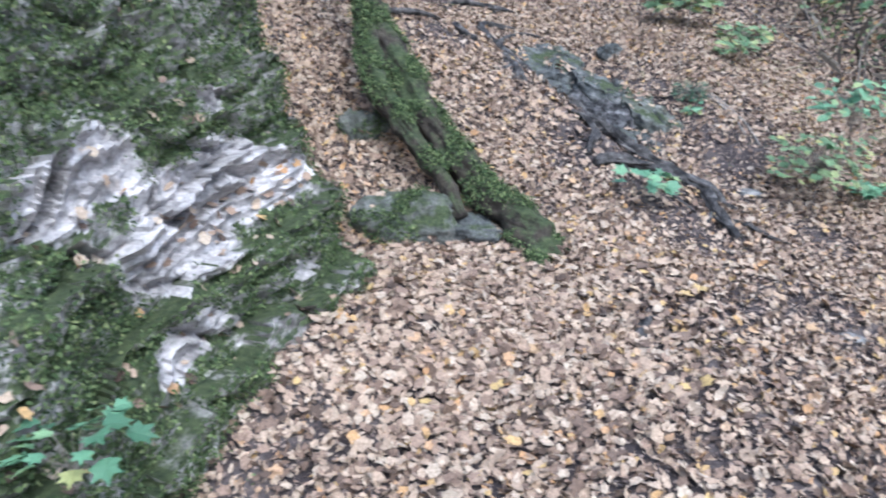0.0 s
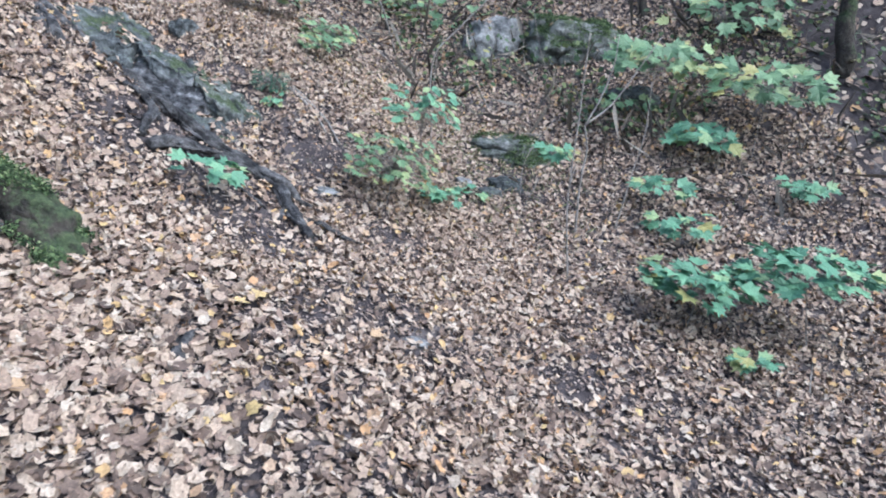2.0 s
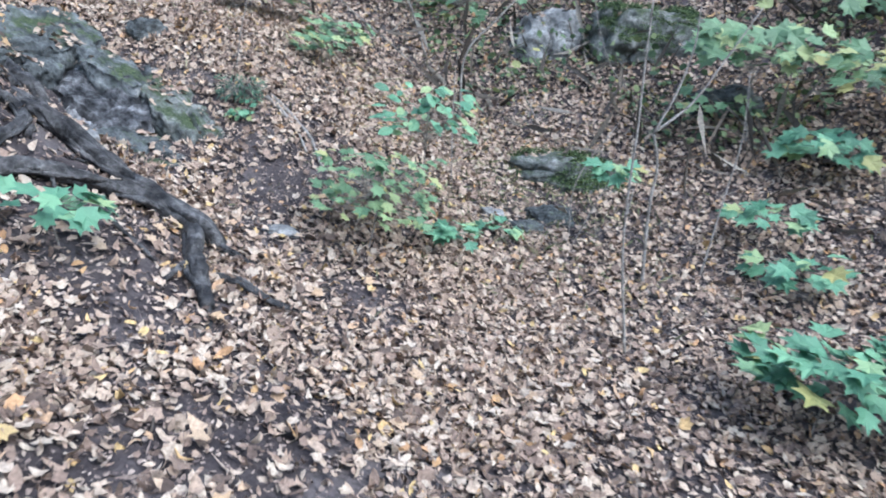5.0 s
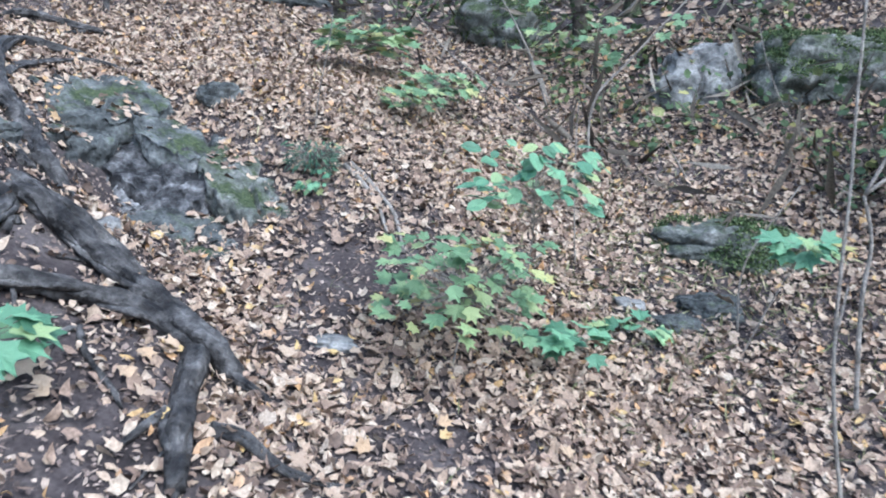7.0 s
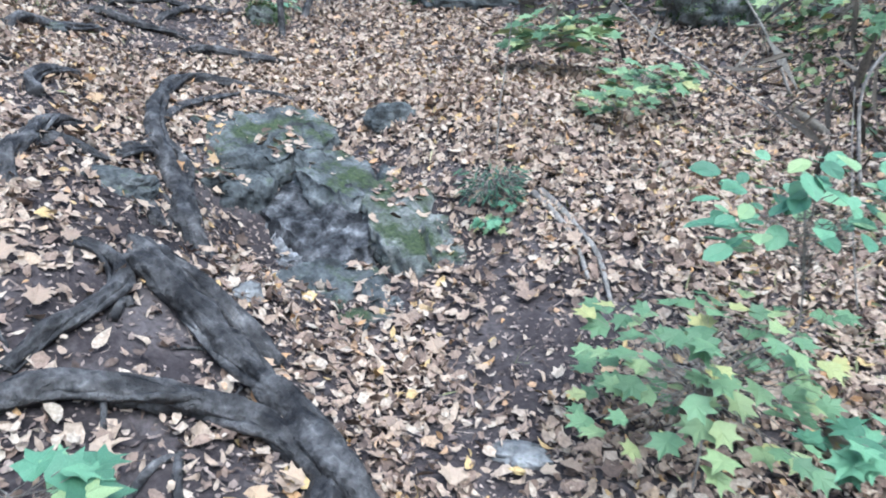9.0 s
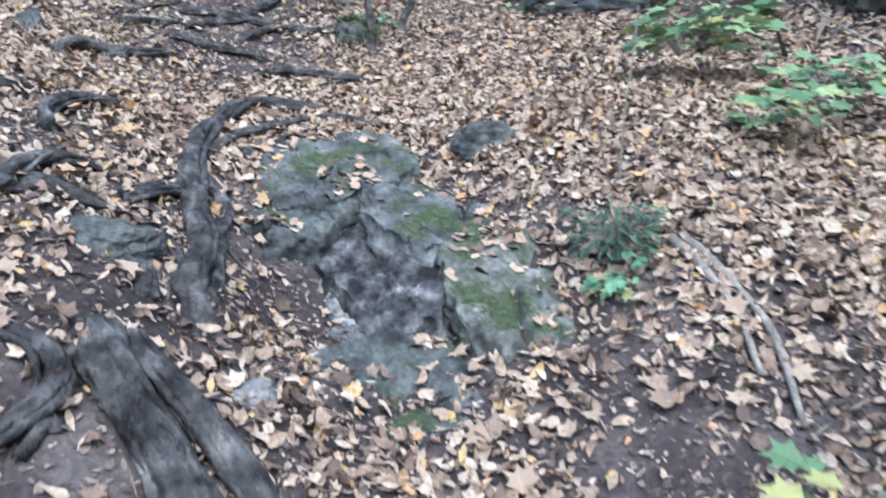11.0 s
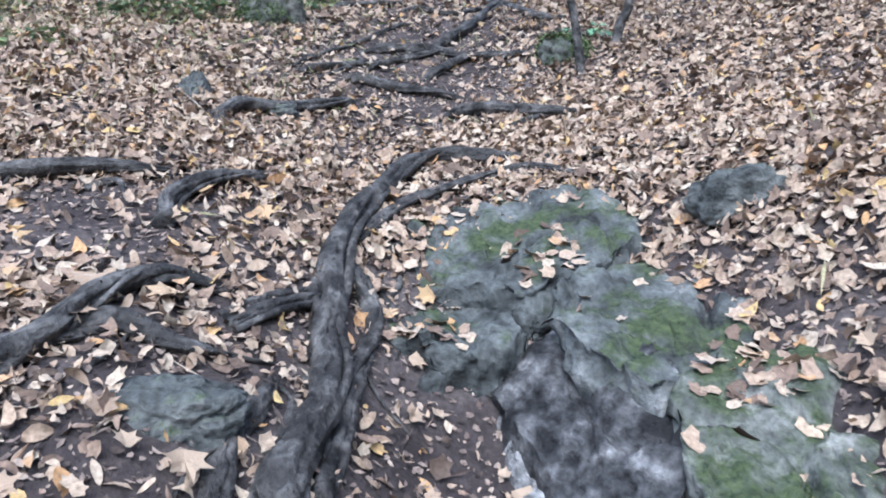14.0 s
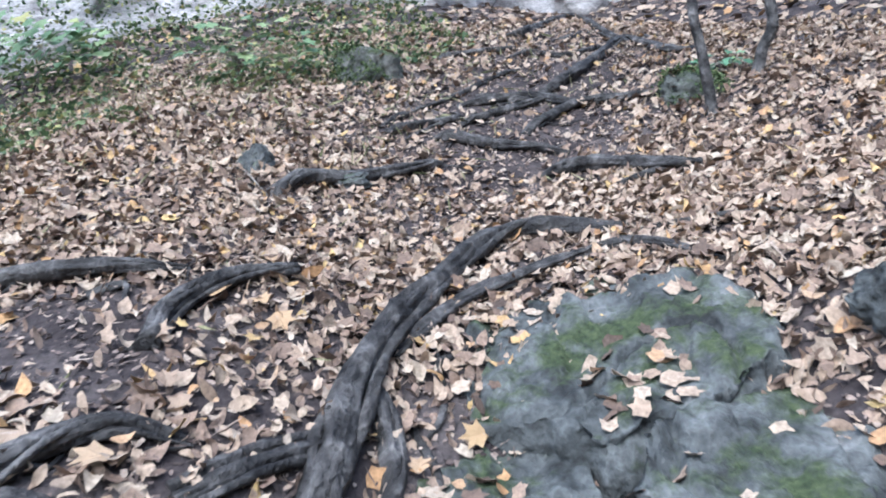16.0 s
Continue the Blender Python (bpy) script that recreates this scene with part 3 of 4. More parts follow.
STEMS = [
    ([(1.1, 4.98, 0.54), (1.09, 5.05, 1.09), (1.12, 5.1, 1.46), (1.07, 5.12, 1.71)], 0.014, [[(1.05, 5.02, 1.71), (1.2, 5.08, 2.05), (1.29, 5.14, 2.38), (1.31, 5.18, 2.67)], [(1.05, 5.02, 1.71), (1.31, 5.09, 1.95), (1.53, 5.17, 2.29), (1.78, 5.26, 2.71)]]),
    ([(0.85, 4.0, 0.29), (0.78, 4.05, 0.77), (0.76, 4.09, 1.13), (0.78, 4.16, 1.67), (0.79, 4.23, 2.21), (0.8, 4.27, 2.51)], 0.009, [[(0.75, 4.01, 1.14), (0.78, 4.04, 1.32)]]),
    ([(1.58, 5.24, 0.64), (1.69, 5.32, 1.16), (1.81, 5.41, 1.74), (1.82, 5.48, 2.27)], 0.008, []),
    ([(0.57, 5.62, 0.82), (0.59, 5.68, 1.28), (0.88, 5.78, 1.77)], 0.007, []),
    ([(-0.46, 5.87, 1.16), (-0.49, 5.88, 1.43), (-0.52, 5.91, 2.0), (-0.52, 5.94, 2.27)], 0.005, []),
    ([(-0.51, 6.99, 1.73), (-0.52, 7.04, 2.4), (-0.23, 7.15, 2.81), (0.16, 7.29, 3.3)], 0.012, []),
    ([(-0.89, 7.7, 2.2), (-1.44, 7.57, 2.58), (-1.92, 7.47, 2.92), (-2.23, 7.41, 3.27)], 0.007, []),
    ([(-1.03, 8.16, 2.48), (-1.28, 8.13, 3.06), (-1.59, 8.09, 3.6)], 0.012, []),
    ([(0.32, 7.32, 1.78), (0.14, 7.29, 2.05), (-0.11, 7.24, 2.41)], 0.006, []),
    ([(1.53, 7.56, 1.99), (1.06, 7.46, 2.38), (0.85, 7.43, 2.78), (0.72, 7.43, 3.24)], 0.006, []),
    ([(-0.99, 4.89, 0.9), (-0.81, 4.95, 1.1), (-0.58, 5.03, 1.28)], 0.008, []),
    ([(-2.45, 5.88, 2.0), (-2.44, 5.91, 2.3), (-2.41, 5.95, 2.6), (-2.39, 5.98, 2.89)], 0.005, []),
]
TRUNKS = [
    ([(-5.4, 7.14, 3.23), (-5.42, 7.14, 3.5), (-5.44, 7.12, 3.8), (-5.46, 7.14, 4.76), (-5.44, 7.23, 6.41)], 0.035),
    ([(-5.68, 7.69, 3.52), (-5.62, 7.78, 3.72), (-5.58, 7.83, 3.96), (-5.63, 7.82, 4.92), (-5.66, 7.86, 6.83)], 0.04),
    ([(4.08, 8.56, 3.46), (4.04, 8.61, 3.82), (3.91, 8.83, 5.33), (3.34, 9.6, 10.6)], 0.17),
    ([(5.14, 7.6, 2.9), (5.1, 7.65, 3.6), (5.05, 7.7, 4.6), (4.9, 7.9, 8.4)], 0.13),
    ([(-0.87, 9.42, 3.31), (-0.98, 9.51, 3.94), (-1.58, 10.14, 8.33)], 0.1),
    ([(-0.4, 10.35, 4.09), (-0.43, 10.37, 4.54), (-0.78, 10.56, 8.28)], 0.13),
    ([(-4.01, 9.64, 3.71), (-4.0, 9.67, 4.13), (-4.0, 9.75, 6.24)], 0.1),
    ([(-6.25, 10.36, 4.41), (-6.24, 10.39, 4.94), (-6.16, 10.6, 7.77)], 0.06),
    ([(2.69, 9.16, 3.62), (2.62, 9.25, 4.26), (2.07, 9.87, 8.55)], 0.08),
]
ROCKS = [
    ('boulder', (-3.61, 1.28, 0.72), 0.75, 0.4, 0.8, 0.8, 26),
    ('stone', (-3.17, 1.45, 0.67), 0.5, 0.2, 0.7, 0.3, 26),
    ('boulder', (-4.35, 1.86, 1.4), 0.45, 0.35, 0.6, 0.85, 26),
    ('stone', (-3.34, 6.06, 2.26), 0.43, 0.22, 0.5, 0.5, 60),
    ('stone', (-3.43, 3.94, 1.79), 0.40, 0.17, 0.5, 0.2, 60),
    ('stone', (-5.84, 5.05, 2.99), 0.32, 0.09, 0.6, 0.2, 60),
    ('stone', (-2.75, 4.07, 1.36), 0.14, 0.11, 0.5, 0.1, 41),
    ('boulder', (0.37, 8.79, 2.85), 0.95, 0.75, 0.6, 0.1, 16),
    ('boulder', (-1.9, 9.82, 3.6), 1.31, 0.76, 0.7, 0.75, 16),
    ('boulder', (1.63, 8.75, 2.98), 1.7, 0.7, 0.5, 0.8, 16),
    ('stone', (0.2, 5.56, 0.85), 0.36, 0.13, 0.6, 0.2, 16),
    ('boulder', (0.54, 6.57, 1.31), 1.3, 0.36, 0.5, 0.8, 16),
    ('stone', (-0.09, 5.61, 0.94), 0.22, 0.11, 0.6, 0.1, 16),
    ('boulder', (2.25, 7.64, 2.15), 0.71, 0.43, 0.6, 0.3, 0),
    ('mound', (-7.71, 5.72, 4.13), 0.60, 0.41, 0.8, 0.95, 71),
    ('mound', (-5.82, 7.35, 3.47), 0.40, 0.25, 0.8, 0.95, 71),
    ('stone', (-5.91, 4.62, 3.1), 0.18, 0.21, 0.8, 0.5, 71),
    ('boulder', (-5.24, 10.3, 4.19), 1.52, 0.41, 0.7, 0.4, 48),
    ('stone', (-0.6, 1.69, 0.19), 0.19, 0.07, 0.5, 0.05, 0),
    ('stone', (-1.45, 4.11, 0.82), 0.25, 0.08, 0.5, 0.1, 16),
    ('boulder', (0.4, 5.83, 0.94), 0.45, 0.2, 0.6, 0.3, 0),
]
BARE = [(-4.4, 3.95, 0.3, 0.92), (-4.6, 3.7, 0.3, 0.9), (-4.5, 4.3, 0.2, 0.7), (-3.47, 4.0, 0.25, 0.6), (-5.93, 5.94, 0.4, 0.6), (-1.67, 4.67, 0.3, 0.9), (-2.49, 3.62, 0.35, 0.8), (-2.04, 2.93, 0.35, 0.8), (-0.75, 3.5, 0.25, 0.7), (-2.61, 4.57, 0.25, 0.6), (-0.36, 1.98, 0.3, 0.6), (0.41, 2.15, 0.3, 0.6), (-1.12, 1.76, 0.25, 0.5), (-2.72, 3.19, 0.45, 0.8), (-5.88, 6.48, 0.5, 0.7), (-6.89, 6.75, 0.6, 0.7), (-3.17, 5.3, 0.3, 0.8), (-3.59, 5.09, 0.3, 0.7), (-8.55, 8.07, 0.6, 0.6), (-2.89, 4.97, 0.3, 0.6), (-3.1, 3.9, 0.3, 0.8), (-3.4, 4.35, 0.25, 0.6), (-0.87, 2.39, 0.22, 0.75), (-0.48, 1.69, 0.22, 0.75), (0.42, 1.92, 0.2, 0.75), (-1.58, 2.4, 0.2, 0.7), (-0.98, 1.99, 0.2, 0.75), (-1.89, 1.36, 0.2, 0.6), (-0.79, 3.75, 0.25, 0.75), (-1.5, 4.05, 0.2, 0.7), (-1.58, 4.7, 0.2, 0.85), (-1.38, 3.89, 0.18, 0.7), (-6.6, 6.4, 0.5, 0.6), (-7.4, 7.4, 0.6, 0.7), (0.1, 5.75, 0.3, 0.7), (0.6, 6.0, 0.35, 0.7), (-1.75, 2.75, 0.3, 0.8), (-1.55, 5.0, 0.25, 0.6), (-1.3, 5.2, 0.25, 0.6), (-5.2, 5.0, 0.4, 0.45), (-5.9, 5.5, 0.45, 0.5), (-6.4, 6.9, 0.4, 0.5), (-1.65, 0.7, 0.35, 0.5), (-1.2, 1.15, 0.3, 0.5), (-4.0, 4.35, 0.2, 0.6), (-2.1, 5.05, 0.3, 0.6)]
# plates of the rock ledge: corner plan, three heights of the top, material, depth, undercut
PLATES = [
    ("top_slab", [(-4.32, 5.0), (-4.42, 5.3), (-4.36, 5.68), (-4.0, 5.86), (-3.62, 5.84), (-3.56, 5.55), (-3.66, 5.2), (-3.9, 5.02)], (2.185, -0.391, 0.38), "STONE", 0.4, 0.0),
    ("nose_block", [(-4.02, 4.8), (-4.0, 5.04), (-3.78, 5.18), (-3.58, 5.16), (-3.53, 5.02), (-3.63, 4.84), (-3.8, 4.72)], (1.885, -0.32, 0.2), "STONE", 0.3, 0.25),
    ("side_block", [(-4.04, 4.68), (-3.97, 4.94), (-3.71, 4.98), (-3.62, 4.82), (-3.72, 4.62), (-3.9, 4.56)], (1.745, -0.4, 0.3), "STONE", 0.3, 0.1),
    ("middle_slab", [(-3.5, 5.18), (-3.6, 5.42), (-3.56, 5.72), (-3.2, 5.9), (-2.98, 5.62), (-2.88, 5.34), (-2.98, 5.16), (-3.25, 5.14)], (1.892, -0.379, 0.284), "STONE", 0.55, 0.1),
    ("dark_face", [(-3.62, 4.98), (-3.55, 5.24), (-3.2, 5.3), (-2.84, 5.2), (-2.76, 4.98), (-3.0, 4.88), (-3.3, 4.92)], (1.64, -0.25, 0.8), "STONE_DARK", 0.5, -0.35),
    ("chalk_patch", [(-3.62, 4.87), (-3.54, 5.01), (-3.36, 5.04), (-3.2, 5.01), (-3.12, 4.91), (-3.22, 4.82), (-3.46, 4.8)], (1.51, -0.1, 0.9), "STONE_CHALK", 0.35, -0.5),
    ("mossy_slab", [(-2.98, 5.16), (-3.0, 5.42), (-2.82, 5.62), (-2.58, 5.68), (-2.38, 5.42), (-2.22, 5.14), (-2.4, 4.93), (-2.66, 4.95)], (1.625, -0.373, 0.375), "STONE_MOSSY", 0.4, 0.15),
    ("low_slab", [(-3.1, 4.56), (-3.04, 4.84), (-2.82, 4.98), (-2.56, 4.92), (-2.36, 4.7), (-2.42, 4.4), (-2.76, 4.26)], (1.275, -0.24, 0.3), "STONE", 0.25, 0.0),
]


# ---- boulders, slabs and stones ----
def rock_mesh(w, d, h, seed, mat, flat=0.0):
    bm = bmesh.new()
    bmesh.ops.create_icosphere(bm, subdivisions=5, radius=1.0)
    o = Vector((seed * 3.7, seed * 1.3, seed * 2.1))
    for v in bm.verts:
        c = v.co.copy()
        k = max(abs(c.x), abs(c.y), abs(c.z))
        c = c.lerp(c / k * 0.86, 0.55 if flat else 0.25)
        big = noise.noise(c * 1.1 + o) * 0.3 + noise.noise(c * 2.4 + o) * 0.16
        q = (c.z * 1.0 + 0.4 * noise.noise(c * 1.2 + o)) * 3.0
        step = ((q - math.floor(q)) ** 2 - 0.3) * 0.035
        cell = abs(noise.noise(c * 1.9 + o * 2))
        crack = -0.16 * max(0.0, 0.07 - cell) / 0.07
        fine = noise.noise(c * 7 + o) * 0.05 + noise.noise(c * 16 + o) * 0.026 + noise.noise(c * 33 + o) * 0.012
        c *= 1 + big + step + crack + fine
        if flat and c.z > 0.55:
            c.z = 0.55 + (c.z - 0.55) * 0.3
        v.co = Vector((c.x * w / 2, c.y * d / 2, c.z * h / 2))
    me = bpy.data.meshes.new("rock")
    bm.to_mesh(me)
    bm.free()
    me.materials.append(mat)
    me.polygons.foreach_set("use_smooth", [True] * len(me.polygons))
    return me


ROCK_WORDS = {
    "slab": ("rock_slab", "flat grey weathered rock slab bedded in the slope"),
    "block": ("rock_block", "dark angular rock block with cracked edges"),
    "stone": ("stone", "small grey stone half sunk in the leaves"),
    "boulder": ("boulder", "grey lichen-spotted boulder on the leafy bank"),
    "mound": ("mossy_boulder", "low boulder covered with thick green moss"),
}
rock_spots = []
for n, (kind, at, w, h, d, moss, yaw) in enumerate(ROCKS):
    name, label = ROCK_WORDS[kind]
    mat = STONE_MOSSY if moss > 0.6 else STONE_PALE if moss < 0.18 and kind != "block" else STONE
    nrm = Vector(slope(at[0], at[1]))
    if kind in ("slab", "block"):
        me = rock_mesh(w * 1.1, h * 2.2, 0.13 * max(w, h) + 0.07, n + 1, mat, 1)
        turn = Vector((0, 0, 1)).rotation_difference(nrm.lerp(Vector((0, 0, 1)), 0.25)).to_matrix().to_4x4() @ pose(0, 0, 0, 0, 0, yaw)
        sink = -0.01
    else:
        me = rock_mesh(w, max(w * d, h), h * 1.25, n + 1, mat)
        turn = pose(0, 0, 0, 8, 0, yaw)
        sink = -0.05 * h
    ob = tagged(new(name, me), label + (", mossy" if moss > 0.6 and kind != "mound" else ""), "rock", "rocks on the slope")
    ob.matrix_world = Matrix.Translation((at[0], at[1], float(hill(at[0], at[1])) + sink)) @ turn
    rock_spots.append((at[0], at[1], w, h * 2.1 if kind in ("slab", "block") else h, kind))


# Pale bedding colour on the cliffs also stands for distance haze.
def cliff(at, w, h, yaw, seed):
    ob = tagged(new("rock_cliff", rock_mesh(w, 2.5, h, seed, PALE_FACE)), "pale grey rock cliff rising above the top of the slope, hazed by colour", "rock")
    ob.matrix_world = pose(at[0], at[1], float(hill(at[0], at[1])) + 0.2 * h, -8, 0, yaw)


cliff((-12.2, 6.2), 5.5, 4.6, 70, 31)
cliff((-12.8, 10.6), 4.5, 5.0, 60, 37)
cliff((-13.4, 2.2), 6.0, 6.0, 80, 41)
cliff((-13.0, -2.0), 5.0, 6.0, 100, 43)


def plate_mesh(name, corners, top, mat, depth, undercut, seed):
    """One bedded rock plate: an uneven sloping top, broken sides with thin beds."""
    cx, cy = sum(p[0] for p in corners) / len(corners), sum(p[1] for p in corners) / len(corners)
    ring = []
    for i, (x0, y0) in enumerate(corners):
        x1, y1 = corners[(i + 1) % len(corners)]
        for k in range(26):
            t = k / 26
            t += 0.06 * math.sin(2 * math.pi * t)
            ring.append(Vector((x0 + (x1 - x0) * t - cx, y0 + (y1 - y0) * t - cy, 0)))
    o = Vector((seed * 5.1, seed * 2.3, seed * 1.7))
    verts, faces, m = [], [], len(ring)
    rows = [(f, 0.0) for f in np.linspace(0.04, 0.97, 34)] + [(0.995, -0.012)] + [(1.0, -d) for d in np.linspace(0.035, depth, 22)]
    for f, drop in rows:
        for e in ring:
            jag = 1 + 0.16 * noise.noise(e * 3.2 + o) + 0.07 * noise.noise(e * 9.0 + o) + 0.03 * noise.noise(e * 24.0 + o)
            p = e * f * jag
            x, y = p.x + cx, p.y + cy
            q = Vector((x, y, drop * 1.5)) + o
            rise = 0.04 * noise.noise(q * 2.6) + 0.03 * noise.noise(q * 7.0) + 0.018 * noise.noise(q * 17.0) + 0.01 * noise.noise(q * 38.0)
            bed = noise.noise(q * 2.0) * 3.0
            rise += 0.022 * (math.floor(bed) - bed * 0.6)
            crack = abs(noise.noise(q * 2.2 + Vector((9, 0, 4))))
            rise -= 0.05 * max(0.0, 0.05 - crack) / 0.05
            z = top[0] + top[1] * (x - corners_mid(corners)[0]) + top[2] * (y - corners_mid(corners)[1]) + rise
            if drop < 0:
                k = -drop / depth
                layer = (-drop + 0.03 * noise.noise(q * 3.0)) * 16.0
                out = 1 - undercut * k + 0.05 * ((layer - math.floor(layer)) ** 2 - 0.4) + 0.12 * noise.noise(Vector((x * 6, y * 6, drop * 9)) + o) + 0.08 * noise.noise(Vector((x * 15, y * 15, drop * 20)) + o) + 0.04 * noise.noise(Vector((x * 34, y * 34, drop * 40)) + o)
                x, y = cx + p.x * out, cy + p.y * out
                z += drop
            verts.append((x, y, z))
    for i in range(len(rows) - 1):
        for k in range(m):
            a, b = i * m + k, i * m + (k + 1) % m
            faces.append((a, b, b + m, a + m))
    faces.append(tuple(range(m))[::-1])
    me = mesh_from(name, verts, faces, mat, True)
    return me


def corners_mid(corners):
    return sum(p[0] for p in corners) / len(corners), sum(p[1] for p in corners) / len(corners)


PLATE_STONE = {"STONE": STONE, "STONE_DARK": STONE_DARK, "STONE_CHALK": STONE_CHALK, "STONE_MOSSY": STONE_MOSSY}
PLATE_WORDS = {"dark_face": "dark broken rock face", "chalk_patch": "white chalky worn rock", "mossy_slab": "slab with green moss and lichen"}
rock_ledge = thing("rock_ledge", (-3.4, 5.2, 1.5), "broad grey weathered rock ledge stepping down the slope under roots", "rock")
for n, (name, corners, top, stone, depth, undercut) in enumerate(PLATES):
    part(name, plate_mesh(name, corners, top, PLATE_STONE[stone], depth, undercut, n + 1.0), rock_ledge, PLATE_WORDS.get(name, ""))


# ---- roots ----
def root_system(label, sets, lift=0.4, group=""):
    first = sets[0][1][0]
    top = thing("tree_root", first, label, "root", group)
    for n, (kind, pts, r0, r1) in enumerate(sets):
        r0, r1 = 1.13 * r0, 1.13 * r1
        pts = [(x, y, float(hill(x, y)) + lift * max(r0, r1)) for x, y, z in pts]
        sunk = 1.7 if len(pts) > 4 and kind == "main" else 0.7
        pts[0] = (pts[0][0], pts[0][1], pts[0][2] - sunk * r0)
        pts[-1] = (pts[-1][0], pts[-1][1], pts[-1][2] - sunk * r1)
        rootlet = kind == "rootlet"
        part("rootlet" if rootlet else "main_root" if kind == "main" else "side_root",
             tube("root", pts, r0 * (1.0 if rootlet else 0.84), r1 * (1.0 if rootlet else 0.84), ROOT, 9 if rootlet else 26, 9, 0.24, 0.0, 0.6 if r1 < 0.03 else 1.0, seed=n * 2.3 + first[0]), top)
        if r0 > 0.03 and len(pts) > 2:
            # thinner strands grown along the root
            line = curve_points(pts, 3)
            for k in range(3):
                twine = []
                for i, c in enumerate(line):
                    d = (line[min(i + 1, len(line) - 1)] - line[max(i - 1, 0)]).normalized()
                    across = d.cross(Vector((0, 0, 1))).normalized()
                    w = k * 2.1 + i * 0.23 + n + 0.8 * math.sin(i * 0.5 + k)
                    rr = r0 + (r1 - r0) * i / (len(line) - 1)
                    twine.append(c + across * rr * 1.05 * math.cos(w) + Vector((0, 0, rr * (0.55 * math.sin(w) - 0.1))))
                part("root_strand", tube("root_strand", twine, r0 * (0.42 - 0.07 * k), r1 * (0.42 - 0.07 * k), ROOT, 12, 4, 0.28, 0.0, 0.5, seed=k * 5.1 + n), top)
        if r0 > 0.03 and len(pts) > 2:
            pick = random.Random(n * 7 + int(first[0] * 100))
            for k in range(3 if kind == "main" else 2):
                a = Vector(pts[pick.randrange(1, len(pts))])
                d = Vector((pick.uniform(-1, 1), pick.uniform(-1, 1), 0)).normalized() * pick.uniform(0.12, 0.3)
                side = d.orthogonal().normalized() * pick.uniform(-0.05, 0.05)
                line = [a, a + d * 0.45 + side, a + d]
                line = [line[0]] + [Vector((q.x, q.y, float(hill(q.x, q.y)) + 0.012)) for q in line[1:]]
                rr = pick.uniform(0.007, 0.014)
                part("rootlet", tube("rootlet", line, rr, rr * 0.4, ROOT, 6, 6, 0.25, seed=k + n), top)
    return top


root_system("thick bare grey-brown tree root arching over dark soil", ROOT_A + ROOT_A2 + ROOT_A3, 1.0)
root_system("long bare grey tree root curving over a rock slab", ROOT_B, 0.7)
root_system("bare dark root exposed along an eroded bank", [(k, p, 1.35 * a, 1.35 * b) for k, p, a, b in ROOT_C], 1.1)
root_system("thick knotted bare root crossing the path", ROOT_D, 0.6)
root_system("short weathered root running down the slope", ROOT_E, 0.5)
root_system("short curved root poking out of the leaves", ROOT_G, 0.5)
for n, pts in enumerate(STEP_ROOTS):
    r = (0.05 if len(pts) > 2 else 0.042) * (0.75 + 0.25 * math.sin(n * 2.7))
    a, z = Vector(pts[0]), Vector(pts[-1])
    pts = [tuple(a + (a - z) * 0.25)] + list(pts) + [tuple(z + (z - a) * 0.3 + Vector((0.06 * math.sin(n * 2.0), 0.08 * math.cos(n), 0)))]
    root_system("bare dark root forming a step on the steep path", [("main", pts, r, r * 0.6)], 0.85, "step roots on the path")
for n, pts in enumerate(TWIGS):
    pts = [(x, y, float(hill(x, y)) + 0.02) for x, y, z in pts]
    r = 0.024 if len(pts) > 2 else 0.008
    tagged(new("twig", tube("twig", pts, r, r * 0.5, BARK, 7, 5, 0.2, seed=n)), "fallen brown twig lying on the leaves", "twig", "fallen twigs")


# ---- old leaning trunk, moss on its upper side ----
old = thing("leaning_trunk", (-2.74, 1.66, 0.5), "thick mossy tree trunk leaning over the slope above the leaves", "tree trunk")
part("trunk", tube("trunk", [(-2.5, 1.5, 0.42), (-2.72, 1.6, 0.66), (-3.0, 1.7, 0.86), (-3.28, 1.77, 1.06), (-3.72, 1.89, 1.47), (-4.17, 2.15, 1.97), (-4.8, 2.56, 2.6), (-5.6, 2.9, 3.6)], 0.14, 0.11, TRUNK, 40, 12, 0.2, seed=4), old)
part("limb", tube("limb", [(-3.2, 1.42, 0.8), (-3.51, 1.54, 1.16), (-3.82, 1.65, 1.44), (-4.2, 1.84, 1.8), (-4.5, 2.2, 2.15), (-4.7, 2.5, 2.45)], 0.05, 0.13, TRUNK, 30, 10, 0.25, seed=9), old)
part("root_flare", tube("root_flare", [(-2.9, 1.68, 0.74), (-2.62, 1.42, 0.58), (-2.5, 1.2, 0.38)], 0.1, 0.05, TRUNK, 20, 9, 0.25, seed=11), old)
part("root_flare", tube("root_flare", [(-2.8, 1.7, 0.72), (-2.46, 1.68, 0.56), (-2.28, 1.72, 0.4)], 0.09, 0.04, TRUNK, 20, 9, 0.25, seed=14), old)

